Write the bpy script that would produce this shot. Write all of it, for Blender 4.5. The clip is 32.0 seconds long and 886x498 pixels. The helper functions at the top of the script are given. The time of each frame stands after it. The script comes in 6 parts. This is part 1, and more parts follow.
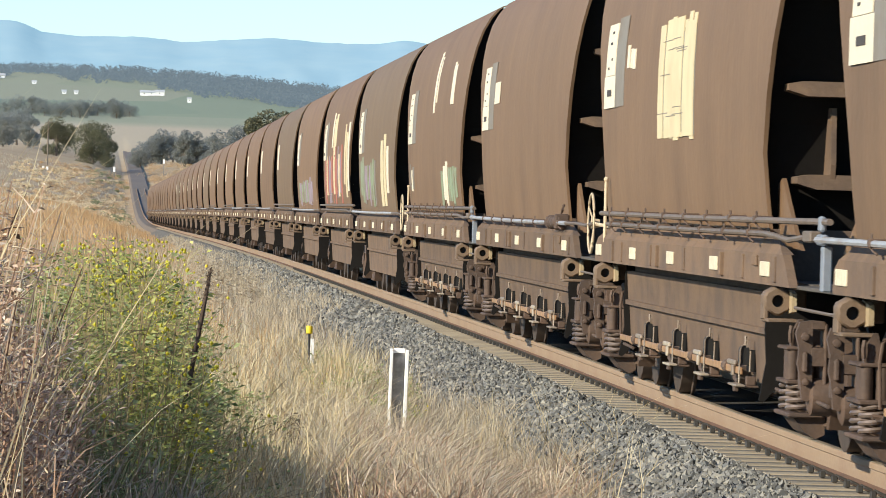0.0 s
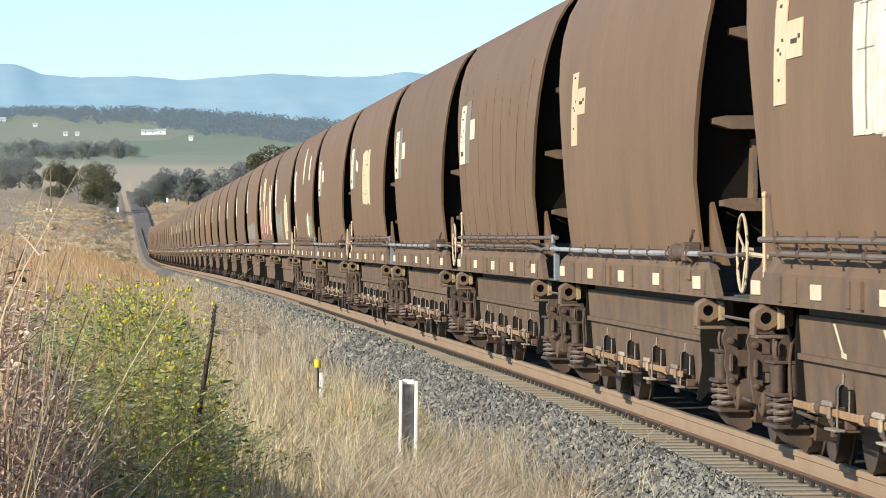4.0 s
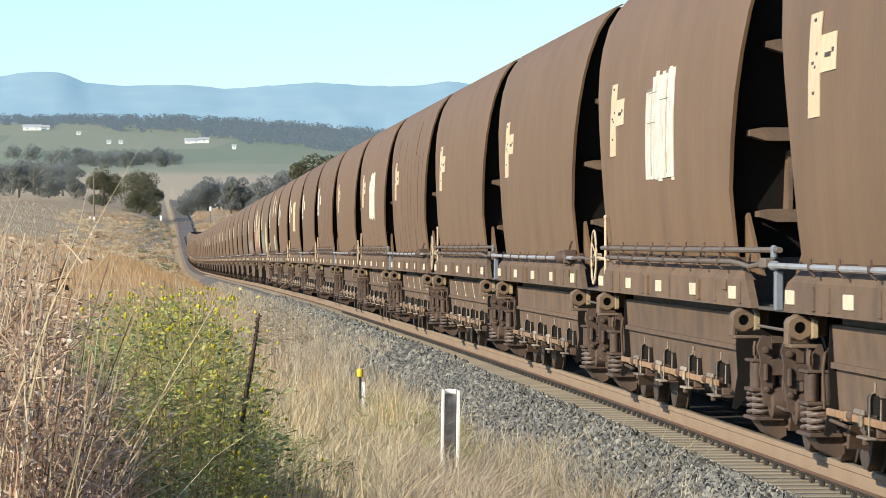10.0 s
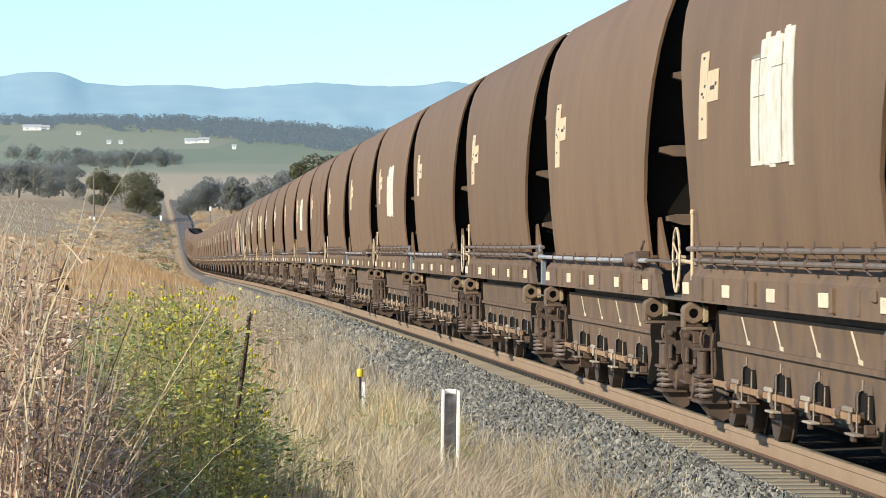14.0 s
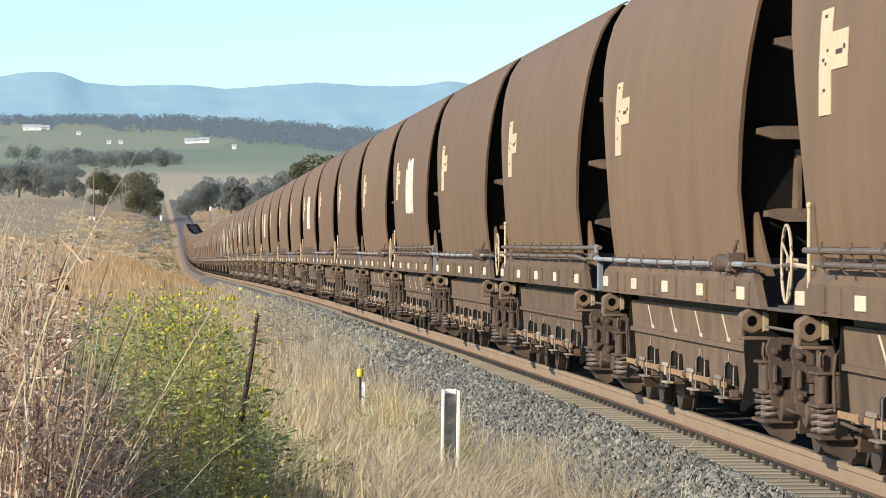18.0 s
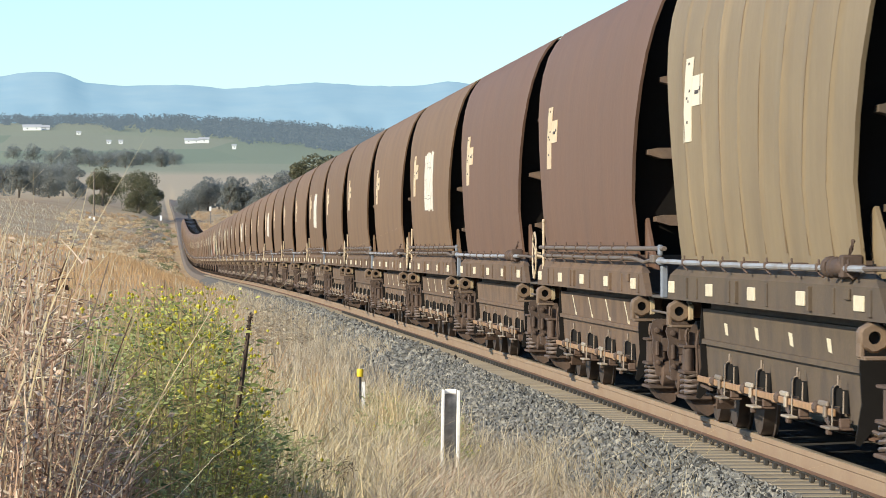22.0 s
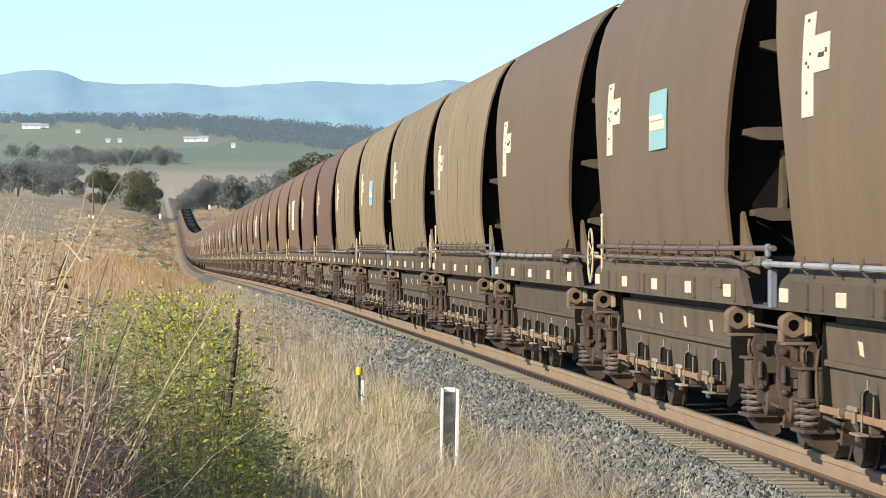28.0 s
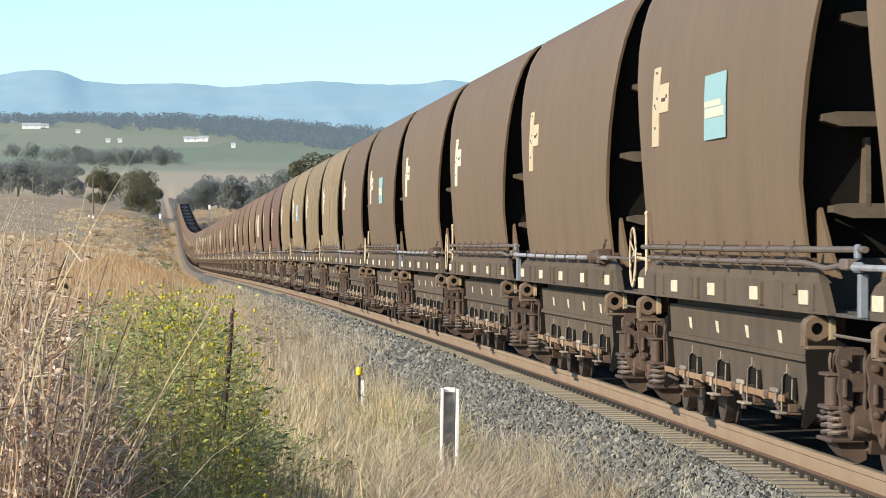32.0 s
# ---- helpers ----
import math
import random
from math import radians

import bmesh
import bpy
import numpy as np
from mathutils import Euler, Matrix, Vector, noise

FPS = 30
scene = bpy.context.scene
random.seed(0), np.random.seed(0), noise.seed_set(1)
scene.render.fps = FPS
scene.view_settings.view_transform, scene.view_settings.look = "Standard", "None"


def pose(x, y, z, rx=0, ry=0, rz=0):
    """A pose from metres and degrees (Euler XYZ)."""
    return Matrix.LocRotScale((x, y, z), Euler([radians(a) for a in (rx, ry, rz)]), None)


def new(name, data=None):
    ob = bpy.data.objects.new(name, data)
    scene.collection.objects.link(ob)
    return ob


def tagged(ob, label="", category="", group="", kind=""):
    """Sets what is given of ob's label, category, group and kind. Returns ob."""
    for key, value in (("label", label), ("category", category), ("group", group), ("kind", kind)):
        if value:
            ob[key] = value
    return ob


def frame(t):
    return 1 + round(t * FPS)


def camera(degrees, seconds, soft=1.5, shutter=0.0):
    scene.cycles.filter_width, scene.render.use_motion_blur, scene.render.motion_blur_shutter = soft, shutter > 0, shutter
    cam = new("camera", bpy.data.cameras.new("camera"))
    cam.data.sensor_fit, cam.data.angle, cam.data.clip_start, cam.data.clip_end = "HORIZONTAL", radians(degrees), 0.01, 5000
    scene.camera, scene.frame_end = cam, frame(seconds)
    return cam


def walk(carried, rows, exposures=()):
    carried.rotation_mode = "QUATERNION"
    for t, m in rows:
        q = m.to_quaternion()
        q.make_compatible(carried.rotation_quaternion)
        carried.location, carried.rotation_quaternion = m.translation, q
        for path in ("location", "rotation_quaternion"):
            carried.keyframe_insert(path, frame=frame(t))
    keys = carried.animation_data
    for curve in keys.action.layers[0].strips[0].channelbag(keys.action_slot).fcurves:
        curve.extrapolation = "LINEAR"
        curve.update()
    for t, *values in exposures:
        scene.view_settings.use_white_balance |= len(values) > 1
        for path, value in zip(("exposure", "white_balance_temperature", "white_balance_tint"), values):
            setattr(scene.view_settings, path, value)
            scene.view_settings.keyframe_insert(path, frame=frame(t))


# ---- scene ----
# ---------------------------------------------------------------- camera
EYE = (-5.9, 0.0, 1.68)
LENS = 10.66
cam = camera(LENS, 32.0, 0.85, 0.12)
CAMERA_ROWS = [
    (0, -0.557, -1.61, -3.826), (0.5, -0.516, -1.12, -4.001), (1, -0.436, -0.42, -4.19), (1.5, -0.351, 0.01, -4.308),
    (2, -0.27, 0.3, -4.139), (2.5, -0.229, 0.3, -3.947), (3, -0.242, 0.1, -3.907), (3.5, -0.3, 0.22, -3.916),
    (5.5, 0.373, -0.24, -3.09), (6, 0.237, -0.02, -2.998), (6.5, 0.138, -0.16, -3.068), (7, 0.085, -0.11, -3.124),
    (7.5, 0.056, -0.08, -3.162), (8, 0.004, -0.09, -3.195), (8.5, -0.038, -0.05, -3.238), (9, -0.057, -0.07, -3.247),
    (9.5, -0.08, -0.04, -3.256), (10, -0.08, -0.04, -3.256), (14, -0.08, -0.04, -3.256), (19, -0.08, -0.04, -3.256),
    (23.5, -0.08, -0.04, -3.256), (24, -0.08, -0.04, -3.256), (24.5, -0.09, 0, -3.259), (25, -0.107, -0.03, -3.272),
    (25.5, -0.075, -0.09, -3.239), (26, -0.041, -0.11, -3.252), (26.5, -0.102, 0.03, -3.266), (28.5, -0.098, -0.06, -3.266),
    (29, -0.098, -0.06, -3.266), (32, -0.098, -0.06, -3.266),
]
walk(cam, [(t, pose(*EYE, 90 + p, r, y)) for t, p, r, y in CAMERA_ROWS],
     [(0, 0.2), (3.5, 0.2), (5.5, 0.0), (6.2, 0.0), (7.5, 0.08), (9, 0.12), (32, 0.12)])

# ---------------------------------------------------------------- daylight
SUN_EL, SUN_AZ = 25.0, -124.0      # azimuth from +y, towards -x
sun_dir = Vector((math.sin(radians(SUN_AZ)) * math.cos(radians(SUN_EL)),
                  math.cos(radians(SUN_AZ)) * math.cos(radians(SUN_EL)), math.sin(radians(SUN_EL))))
world = bpy.data.worlds.new("sky")
scene.world = world
world.use_nodes = True
wt = world.node_tree
sky = wt.nodes.new("ShaderNodeTexSky")
sky.sky_type, sky.sun_disc = "NISHITA", False
sky.sun_elevation, sky.sun_rotation = radians(SUN_EL), radians(SUN_AZ)
sky.air_density, sky.dust_density, sky.ozone_density = 1.0, 0.15, 2.5
wt.nodes["Background"].inputs["Strength"].default_value = 0.138
tint = wt.nodes.new("ShaderNodeMix")
tint.data_type, tint.blend_type = "RGBA", "MULTIPLY"
tint.inputs["Factor"].default_value = 1.0
tint.inputs["B"].default_value = (0.79, 1.0, 1.2, 1)
wt.links.new(sky.outputs[0], tint.inputs["A"])
wt.links.new(tint.outputs["Result"], wt.nodes["Background"].inputs["Color"])
sun = new("sun", bpy.data.lights.new("sun", "SUN"))
sun.data.energy, sun.data.angle, sun.data.color = 5.5, radians(0.53), (1.0, 0.90, 0.71)
sun.matrix_basis = Matrix.Translation((-60, 40, 80)) @ sun_dir.to_track_quat("Z", "Y").to_matrix().to_4x4()
scene.view_settings.exposure = 0.12

# ---------------------------------------------------------------- the line of the track
TRACK = [(-200, 0, 0), (50, 0, 0), (75, -0.04, -0.02), (100, -0.10, -0.06), (150, -0.23, -0.16), (200, -0.40, -0.32), (256, -0.62, -0.52), (310, -0.86, -0.75), (372, -1.12, -1.0), (480, -1.6, -1.4),
         (580, -2.0, -1.65), (660, -2.4, -1.3), (760, -2.7, -0.1), (880, -3.1, 2.4), (1030, -3.6, 6.2),
         (1250, -4.8, 11.6), (1500, -6.6, 18.0), (1900, -9.5, 28.5), (2600, -14, 50), (5000, -20, 120)]


def smooth_table(rows):
    ys = np.array([r[0] for r in rows], float)
    def at(y, col):
        v = np.array([r[col] for r in rows], float)
        i = int(np.clip(np.searchsorted(ys, y) - 1, 0, len(ys) - 2))
        h = ys[i + 1] - ys[i]
        def slope(j):
            a, b = max(j - 1, 0), min(j + 1, len(ys) - 1)
            return (v[b] - v[a]) / (ys[b] - ys[a])
        s = min(max((y - ys[i]) / h, 0), 1)
        return ((2 * s**3 - 3 * s**2 + 1) * v[i] + (s**3 - 2 * s**2 + s) * h * slope(i)
                + (-2 * s**3 + 3 * s**2) * v[i + 1] + (s**3 - s**2) * h * slope(i + 1))
    return at


line_at = smooth_table(TRACK)


def track(y):
    return Vector((line_at(y, 1), y, line_at(y, 2)))


# ---------------------------------------------------------------- materials
def mat(name, col, rough=0.8, metal=0.0, grain=(40, 0.15), wear=(1.5, 0.25), wear_col=None, bump=0.0, rnd=0.0, spec=0.5, streak=0.0):
    """A surface with two scales of variation, a little relief and a spread from piece to piece."""
    m = bpy.data.materials.new(name)
    m.use_nodes = True
    nt = m.node_tree
    N, Lk = nt.nodes, nt.links
    bsdf = N["Principled BSDF"]
    bsdf.inputs["Roughness"].default_value, bsdf.inputs["Metallic"].default_value = rough, metal
    bsdf.inputs["Specular IOR Level"].default_value = spec
    tc = N.new("ShaderNodeTexCoord")
    n1 = N.new("ShaderNodeTexNoise"); n1.inputs["Scale"].default_value = grain[0]; n1.inputs["Detail"].default_value = 3
    n2 = N.new("ShaderNodeTexNoise"); n2.inputs["Scale"].default_value = wear[0]; n2.inputs["Detail"].default_value = 5
    for n in (n1, n2):
        Lk.new(tc.outputs["Object"], n.inputs["Vector"])
    mix = N.new("ShaderNodeMix"); mix.data_type = "RGBA"
    ramp = N.new("ShaderNodeMapRange"); ramp.inputs["From Min"].default_value, ramp.inputs["From Max"].default_value = 0.42, 0.68
    ramp.inputs["To Max"].default_value = wear[1] * 2 if wear_col else 0.0
    Lk.new(n2.outputs[0], ramp.inputs["Value"])
    Lk.new(ramp.outputs[0], mix.inputs["Factor"])
    mix.inputs["A"].default_value = (*col, 1)
    mix.inputs["B"].default_value = (*(wear_col or col), 1)
    hsv = N.new("ShaderNodeHueSaturation")
    Lk.new(mix.outputs["Result"], hsv.inputs["Color"])
    val = N.new("ShaderNodeMath"); val.operation = "MULTIPLY_ADD"
    val.inputs[1].default_value, val.inputs[2].default_value = grain[1] * 2, 1 - grain[1]
    Lk.new(n1.outputs[0], val.inputs[0])
    out = val.outputs[0]
    if not wear_col:
        v2 = N.new("ShaderNodeMath"); v2.operation = "MULTIPLY_ADD"
        v2.inputs[1].default_value, v2.inputs[2].default_value = wear[1] * 2, 1 - wear[1]
        Lk.new(n2.outputs[0], v2.inputs[0])
        mm = N.new("ShaderNodeMath"); mm.operation = "MULTIPLY"
        Lk.new(out, mm.inputs[0]); Lk.new(v2.outputs[0], mm.inputs[1]); out = mm.outputs[0]
    if streak:
        mp = N.new("ShaderNodeMapping"); mp.inputs["Scale"].default_value = (1.0, 3.2, 0.16)
        n3 = N.new("ShaderNodeTexNoise"); n3.inputs["Scale"].default_value = 1.0; n3.inputs["Detail"].default_value = 4; n3.inputs["Roughness"].default_value = 0.65
        Lk.new(tc.outputs["Object"], mp.inputs[0]); Lk.new(mp.outputs[0], n3.inputs["Vector"])
        v4 = N.new("ShaderNodeMath"); v4.operation = "MULTIPLY_ADD"
        v4.inputs[1].default_value, v4.inputs[2].default_value = streak * 2, 1 - streak
        Lk.new(n3.outputs[0], v4.inputs[0])
        mm = N.new("ShaderNodeMath"); mm.operation = "MULTIPLY"
        Lk.new(out, mm.inputs[0]); Lk.new(v4.outputs[0], mm.inputs[1]); out = mm.outputs[0]
    if rnd:
        oi = N.new("ShaderNodeObjectInfo")
        v3 = N.new("ShaderNodeMath"); v3.operation = "MULTIPLY_ADD"
        v3.inputs[1].default_value, v3.inputs[2].default_value = rnd * 2, 1 - rnd
        Lk.new(oi.outputs["Random"], v3.inputs[0])
        mm = N.new("ShaderNodeMath"); mm.operation = "MULTIPLY"
        Lk.new(out, mm.inputs[0]); Lk.new(v3.outputs[0], mm.inputs[1]); out = mm.outputs[0]
    Lk.new(out, hsv.inputs["Value"])
    Lk.new(hsv.outputs[0], bsdf.inputs["Base Color"])
    if bump:
        b = N.new("ShaderNodeBump"); b.inputs["Strength"].default_value = 1.0; b.inputs["Distance"].default_value = bump
        Lk.new(n1.outputs[0], b.inputs["Height"]); Lk.new(b.outputs[0], bsdf.inputs["Normal"])
    return m

BROWN = (0.197, 0.119, 0.065)
M_body = mat("dusty_brown_paint", BROWN, 0.62, 0, (9, 0.08), (0.7, 0.22), (0.124, 0.073, 0.041), 0.004, 0.10, 0.42, 0.2)
M_body_tan = mat("dusty_tan_paint", (0.262, 0.195, 0.112), 0.62, 0, (9, 0.08), (0.7, 0.25), (0.18, 0.132, 0.082), 0.004, 0.08, 0.42, 0.2)
M_body_grey = mat("dusty_grey_brown_paint", (0.188, 0.124, 0.071), 0.62, 0, (9, 0.08), (0.7, 0.22), (0.14, 0.091, 0.054), 0.004, 0.10, 0.42, 0.2)
M_body_rust = mat("dusty_red_brown_paint", (0.175, 0.098, 0.062), 0.62, 0, (9, 0.08), (0.7, 0.25), (0.14, 0.085, 0.06), 0.004, 0.08, 0.42, 0.2)
M_frame = mat("dusty_underframe", (0.165, 0.106, 0.066), 0.85, 0, (30, 0.2), (2.5, 0.3), (0.075, 0.055, 0.045), 0.003, 0.12)
M_frame_olive = mat("dusty_olive_underframe", (0.118, 0.085, 0.055), 0.85, 0, (30, 0.2), (2.5, 0.3), (0.065, 0.05, 0.04), 0.003, 0.12)
M_dark = mat("coal_black_steel", (0.02, 0.017, 0.015), 0.8, 0, (30, 0.2), (3, 0.3), None, 0.002, 0.1)
# near-black and matt, for the end sheets and hopper ends
M_end = mat("near_black_end_sheet", (0.011, 0.0095, 0.0085), 0.95, 0, (20, 0.2), (2, 0.3), None, 0.002, 0.1, 0.2)
M_rust = mat("rusty_cast_steel", (0.108, 0.068, 0.047), 0.75, 0, (35, 0.25), (5, 0.35), (0.06, 0.042, 0.033), 0.004, 0.15)
# rubbed side of the pad, painted paler than the casting for the sun on it
M_cheek = mat("sunlit_rubbed_cheek", (0.42, 0.33, 0.2), 0.6, 0, (30, 0.2), (4, 0.3), (0.26, 0.18, 0.11), 0.003, 0.15)
M_pad = mat("worn_ochre_casting", (0.165, 0.112, 0.072), 0.65, 0, (30, 0.2), (4, 0.3), (0.16, 0.11, 0.075), 0.003, 0.15)
M_pipe = mat("dusty_pipe", (0.17, 0.132, 0.104), 0.6, 0.1, (30, 0.2), (5, 0.3), (0.12, 0.09, 0.07), 0.001, 0.1)
M_pipe_pale = mat("pale_galvanised_pipe", (0.40, 0.41, 0.43), 0.5, 0.15, (25, 0.2), (3, 0.35), (0.28, 0.23, 0.2), 0.001, 0.08)
M_refl = mat("cream_reflective_tape", (0.74, 0.66, 0.48), 0.5, 0, (50, 0.15), (14, 0.25), (0.52, 0.42, 0.28), 0, 0.06)
M_board = mat("cream_number_board", (0.68, 0.54, 0.36), 0.6, 0, (30, 0.1), (7, 0.22), (0.55, 0.40, 0.22), 0.0, 0.08)
M_board_white = mat("white_number_board", (0.74, 0.66, 0.5), 0.6, 0, (30, 0.1), (7, 0.2), (0.6, 0.55, 0.45), 0.0, 0.05)
# near-black for the door slots, and for the dark painted into pad holes
M_black = mat("slot_and_hole_black", (0.012, 0.011, 0.010), 0.6, 0, (40, 0.2), (8, 0.2))
M_ink = mat("black_lettering", (0.06, 0.05, 0.045), 0.7, 0, (50, 0.2), (8, 0.2))
M_patch = mat("white_paint_patch", (0.76, 0.72, 0.62), 0.65, 0, (24, 0.12), (5, 0.34), (0.48, 0.41, 0.31), 0.0, 0.04)
M_wheelcream = mat("cream_handwheel_paint", (0.6, 0.48, 0.32), 0.55, 0, (30, 0.1), (8, 0.25), (0.42, 0.33, 0.22), 0.001, 0.05)
M_coal = mat("black_coal", (0.018, 0.018, 0.019), 0.75, 0, (14, 0.4), (3, 0.3), None, 0.03)
M_teal = mat("faded_teal_paint", (0.3, 0.5, 0.52), 0.6, 0, (20, 0.08), (4, 0.2), (0.3, 0.5, 0.5))
M_blue = mat("faded_blue_paint", (0.3, 0.51, 0.66), 0.6, 0, (20, 0.08), (4, 0.2), (0.36, 0.52, 0.58))
M_rail = mat("rusted_rail_side", (0.32, 0.23, 0.156), 0.8, 0, (30, 0.15), (1.3, 0.2), (0.25, 0.155, 0.105), 0.002)
M_railtop = mat("burnished_rail_head", (0.42, 0.36, 0.28), 0.42, 0.35, (40, 0.1), (2, 0.2), (0.3, 0.24, 0.17))
M_foot = mat("rail_foot_rust", (0.15, 0.085, 0.058), 0.9, 0, (40, 0.2), (3, 0.3), (0.09, 0.06, 0.045), 0.003)
M_sleeper = mat("dusty_concrete_sleeper", (0.37, 0.315, 0.235), 0.9, 0, (30, 0.12), (3, 0.25), (0.24, 0.2, 0.155), 0.004, 0.12)


class G:
    """Collects the vertices and faces of one part."""

    def __init__(self):
        self.v, self.f = [], []

    def add(self, vs, fs):
        o = len(self.v)
        self.v += [tuple(p) for p in vs]
        self.f += [tuple(o + i for i in f) for f in fs]
        return self

    def box(self, x0, x1, y0, y1, z0, z1, b=0.0):
        """A box; b bevels its upright and level edges a little by an inset of the ends."""
        if b <= 0:
            vs = [(x, y, z) for z in (z0, z1) for x, y in ((x0, y0), (x1, y0), (x1, y1), (x0, y1))]
            return self.add(vs, [(3, 2, 1, 0), (4, 5, 6, 7), (0, 1, 5, 4), (1, 2, 6, 5), (2, 3, 7, 6), (3, 0, 4, 7)])
        ring = [(x0 + b, y0), (x1 - b, y0), (x1, y0 + b), (x1, y1 - b), (x1 - b, y1), (x0 + b, y1), (x0, y1 - b), (x0, y0 + b)]
        cx, cy = (x0 + x1) / 2, (y0 + y1) / 2
        kx, ky = 1 - 2 * b / max(x1 - x0, 1e-6), 1 - 2 * b / max(y1 - y0, 1e-6)
        inner = [(cx + (x - cx) * kx, cy + (y - cy) * ky) for x, y in ring]
        vs = [(x, y, z0) for x, y in inner] + [(x, y, z0 + b) for x, y in ring] + [(x, y, z1 - b) for x, y in ring] + [(x, y, z1) for x, y in inner]
        fs = [tuple(range(7, -1, -1)), tuple(range(24, 32))]
        for k in range(3):
            fs += [(8 * k + i, 8 * k + (i + 1) % 8, 8 * k + 8 + (i + 1) % 8, 8 * k + 8 + i) for i in range(8)]
        return self.add(vs, fs)

    def prism(self, outline, axis, a, b):
        """An outline drawn in the two other axes, in their order, pushed from a to b along the axis."""
        n = len(outline)
        def at(p, h):
            q = list(p)
            q.insert("xyz".index(axis), h)
            return q
        vs = [at(p, a) for p in outline] + [at(p, b) for p in outline]
        fs = [tuple(range(n - 1, -1, -1)), tuple(range(n, 2 * n))]
        fs += [(i, (i + 1) % n, n + (i + 1) % n, n + i) for i in range(n)]
        return self.add(vs, fs)

    def tube(self, pts, r, n=8, closed=False, r_end=None):
        pts = [Vector(p) for p in pts]
        m = len(pts)
        vs, fs = [], []
        for i, p in enumerate(pts):
            if closed:
                d = pts[(i + 1) % m] - pts[i - 1]
            else:
                d = pts[min(i + 1, m - 1)] - pts[max(i - 1, 0)]
            d.normalize()
            up = Vector((0, 0, 1)) if abs(d.z) < 0.9 else Vector((1, 0, 0))
            a = d.cross(up).normalized()
            b = d.cross(a)
            rr = r if r_end is None else r + (r_end - r) * i / max(m - 1, 1)
            vs += [p + (a * math.cos(2 * math.pi * k / n) + b * math.sin(2 * math.pi * k / n)) * rr for k in range(n)]
        for i in range(m if closed else m - 1):
            j = (i + 1) % m
            fs += [(i * n + k, i * n + (k + 1) % n, j * n + (k + 1) % n, j * n + k) for k in range(n)]
        if not closed:
            fs += [tuple(range(n - 1, -1, -1)), tuple(range((m - 1) * n, m * n))]
        return self.add(vs, fs)

    def lathe(self, prof, centre, axis="x", n=20):
        """A profile of (along, radius) turned about an axis through the centre."""
        c = Vector(centre)
        ax = {"x": (Vector((1, 0, 0)), Vector((0, 1, 0)), Vector((0, 0, 1))), "y": (Vector((0, 1, 0)), Vector((0, 0, 1)), Vector((1, 0, 0))),
              "z": (Vector((0, 0, 1)), Vector((1, 0, 0)), Vector((0, 1, 0)))}[axis]
        vs = []
        for h, r in prof:
            vs += [c + ax[0] * h + (ax[1] * math.cos(2 * math.pi * k / n) + ax[2] * math.sin(2 * math.pi * k / n)) * r for k in range(n)]
        m = len(prof)
        fs = [(i * n + k, i * n + (k + 1) % n, (i + 1) * n + (k + 1) % n, (i + 1) * n + k) for i in range(m - 1) for k in range(n)]
        fs += [tuple(range(n - 1, -1, -1)), tuple(range((m - 1) * n, m * n))]
        return self.add(vs, fs)

    def mirror(self):
        """The same again on the other side of the track."""
        vs = [(-x, y, z) for x, y, z in self.v]
        return self.add(vs, [tuple(reversed(f)) for f in self.f[:]])

    def mesh(self, name, material, smooth=False):
        me = bpy.data.meshes.new(name)
        me.from_pydata(self.v, [], self.f)
        me.materials.append(material)
        if smooth:
            me.polygons.foreach_set("use_smooth", [True] * len(me.polygons))
            me.set_sharp_from_angle(angle=radians(40))
        me.update()
        return me


def part(name, g, material, parent, label="", at=None, smooth=False):
    me = g if isinstance(g, bpy.types.Mesh) else g.mesh(name, material, smooth)
    ob = new(name, me)
    ob.parent = parent
    if at is not None:
        ob.location = at
    if label:
        tagged(ob, label)
    return ob


# ---------------------------------------------------------------- ground
LAND = [(-250, 0.0), (0, 0.02), (60, -0.05), (120, -0.1), (180, -0.1), (250, 0.15), (350, 0.55), (450, 1.5), (550, 2.6), (700, 5.4), (900, 9), (1200, 13.5), (1500, 20), (2000, 32),
        (2600, 51), (3200, 74), (3700, 94), (4100, 96), (5200, 70)]
land_at = smooth_table([(y, z) for y, z in LAND])


def step(a, b, v):
    s = min(max((v - a) / (b - a), 0.0), 1.0)
    return s * s * (3 - 2 * s)


def ground_z(x, y):
    p = track(min(max(y, -200), 4900))
    u = x - p.x
    corridor = p.z - 0.66 - 0.10 * step(1.9, 2.9, abs(u)) + 0.28 * step(2.9, 3.7, abs(u))
    far = land_at(y, 1)
    k = step(1250, 1550, y)
    near = max(far - 0.6, p.z - 1.2) if u > 0 else min(far, p.z + 0.7 + 0.15 * max(-u - 4, 0))
    far = near * (1 - k) + far * k
    out = 6.3 + 6 * step(250, 500, y) + 50 * step(500, 1000, y) if u > 0 else max(6.3, 3.7 + 3.2 * (far - corridor))
    w = max(step(3.7, out, abs(u)), k)
    z = corridor * (1 - w) + far * w
    z += (0.05 * noise.noise(Vector((x * 0.7, y * 0.25, 0))) if y < 300 else 0) * step(3, 6, abs(u))
    z += step(250, 1500, y) * 1.6 * noise.noise(Vector((x * 0.008, y * 0.006, 5))) * step(5, 90, abs(u))
    return z - 10 * step(0, 170, x) * step(2300, 3300, y)

def spread(stops):
    out = []
    for a, b, n in stops:
        out += [a + (b - a) * i / n for i in range(n)]
    return out + [stops[-1][1]]


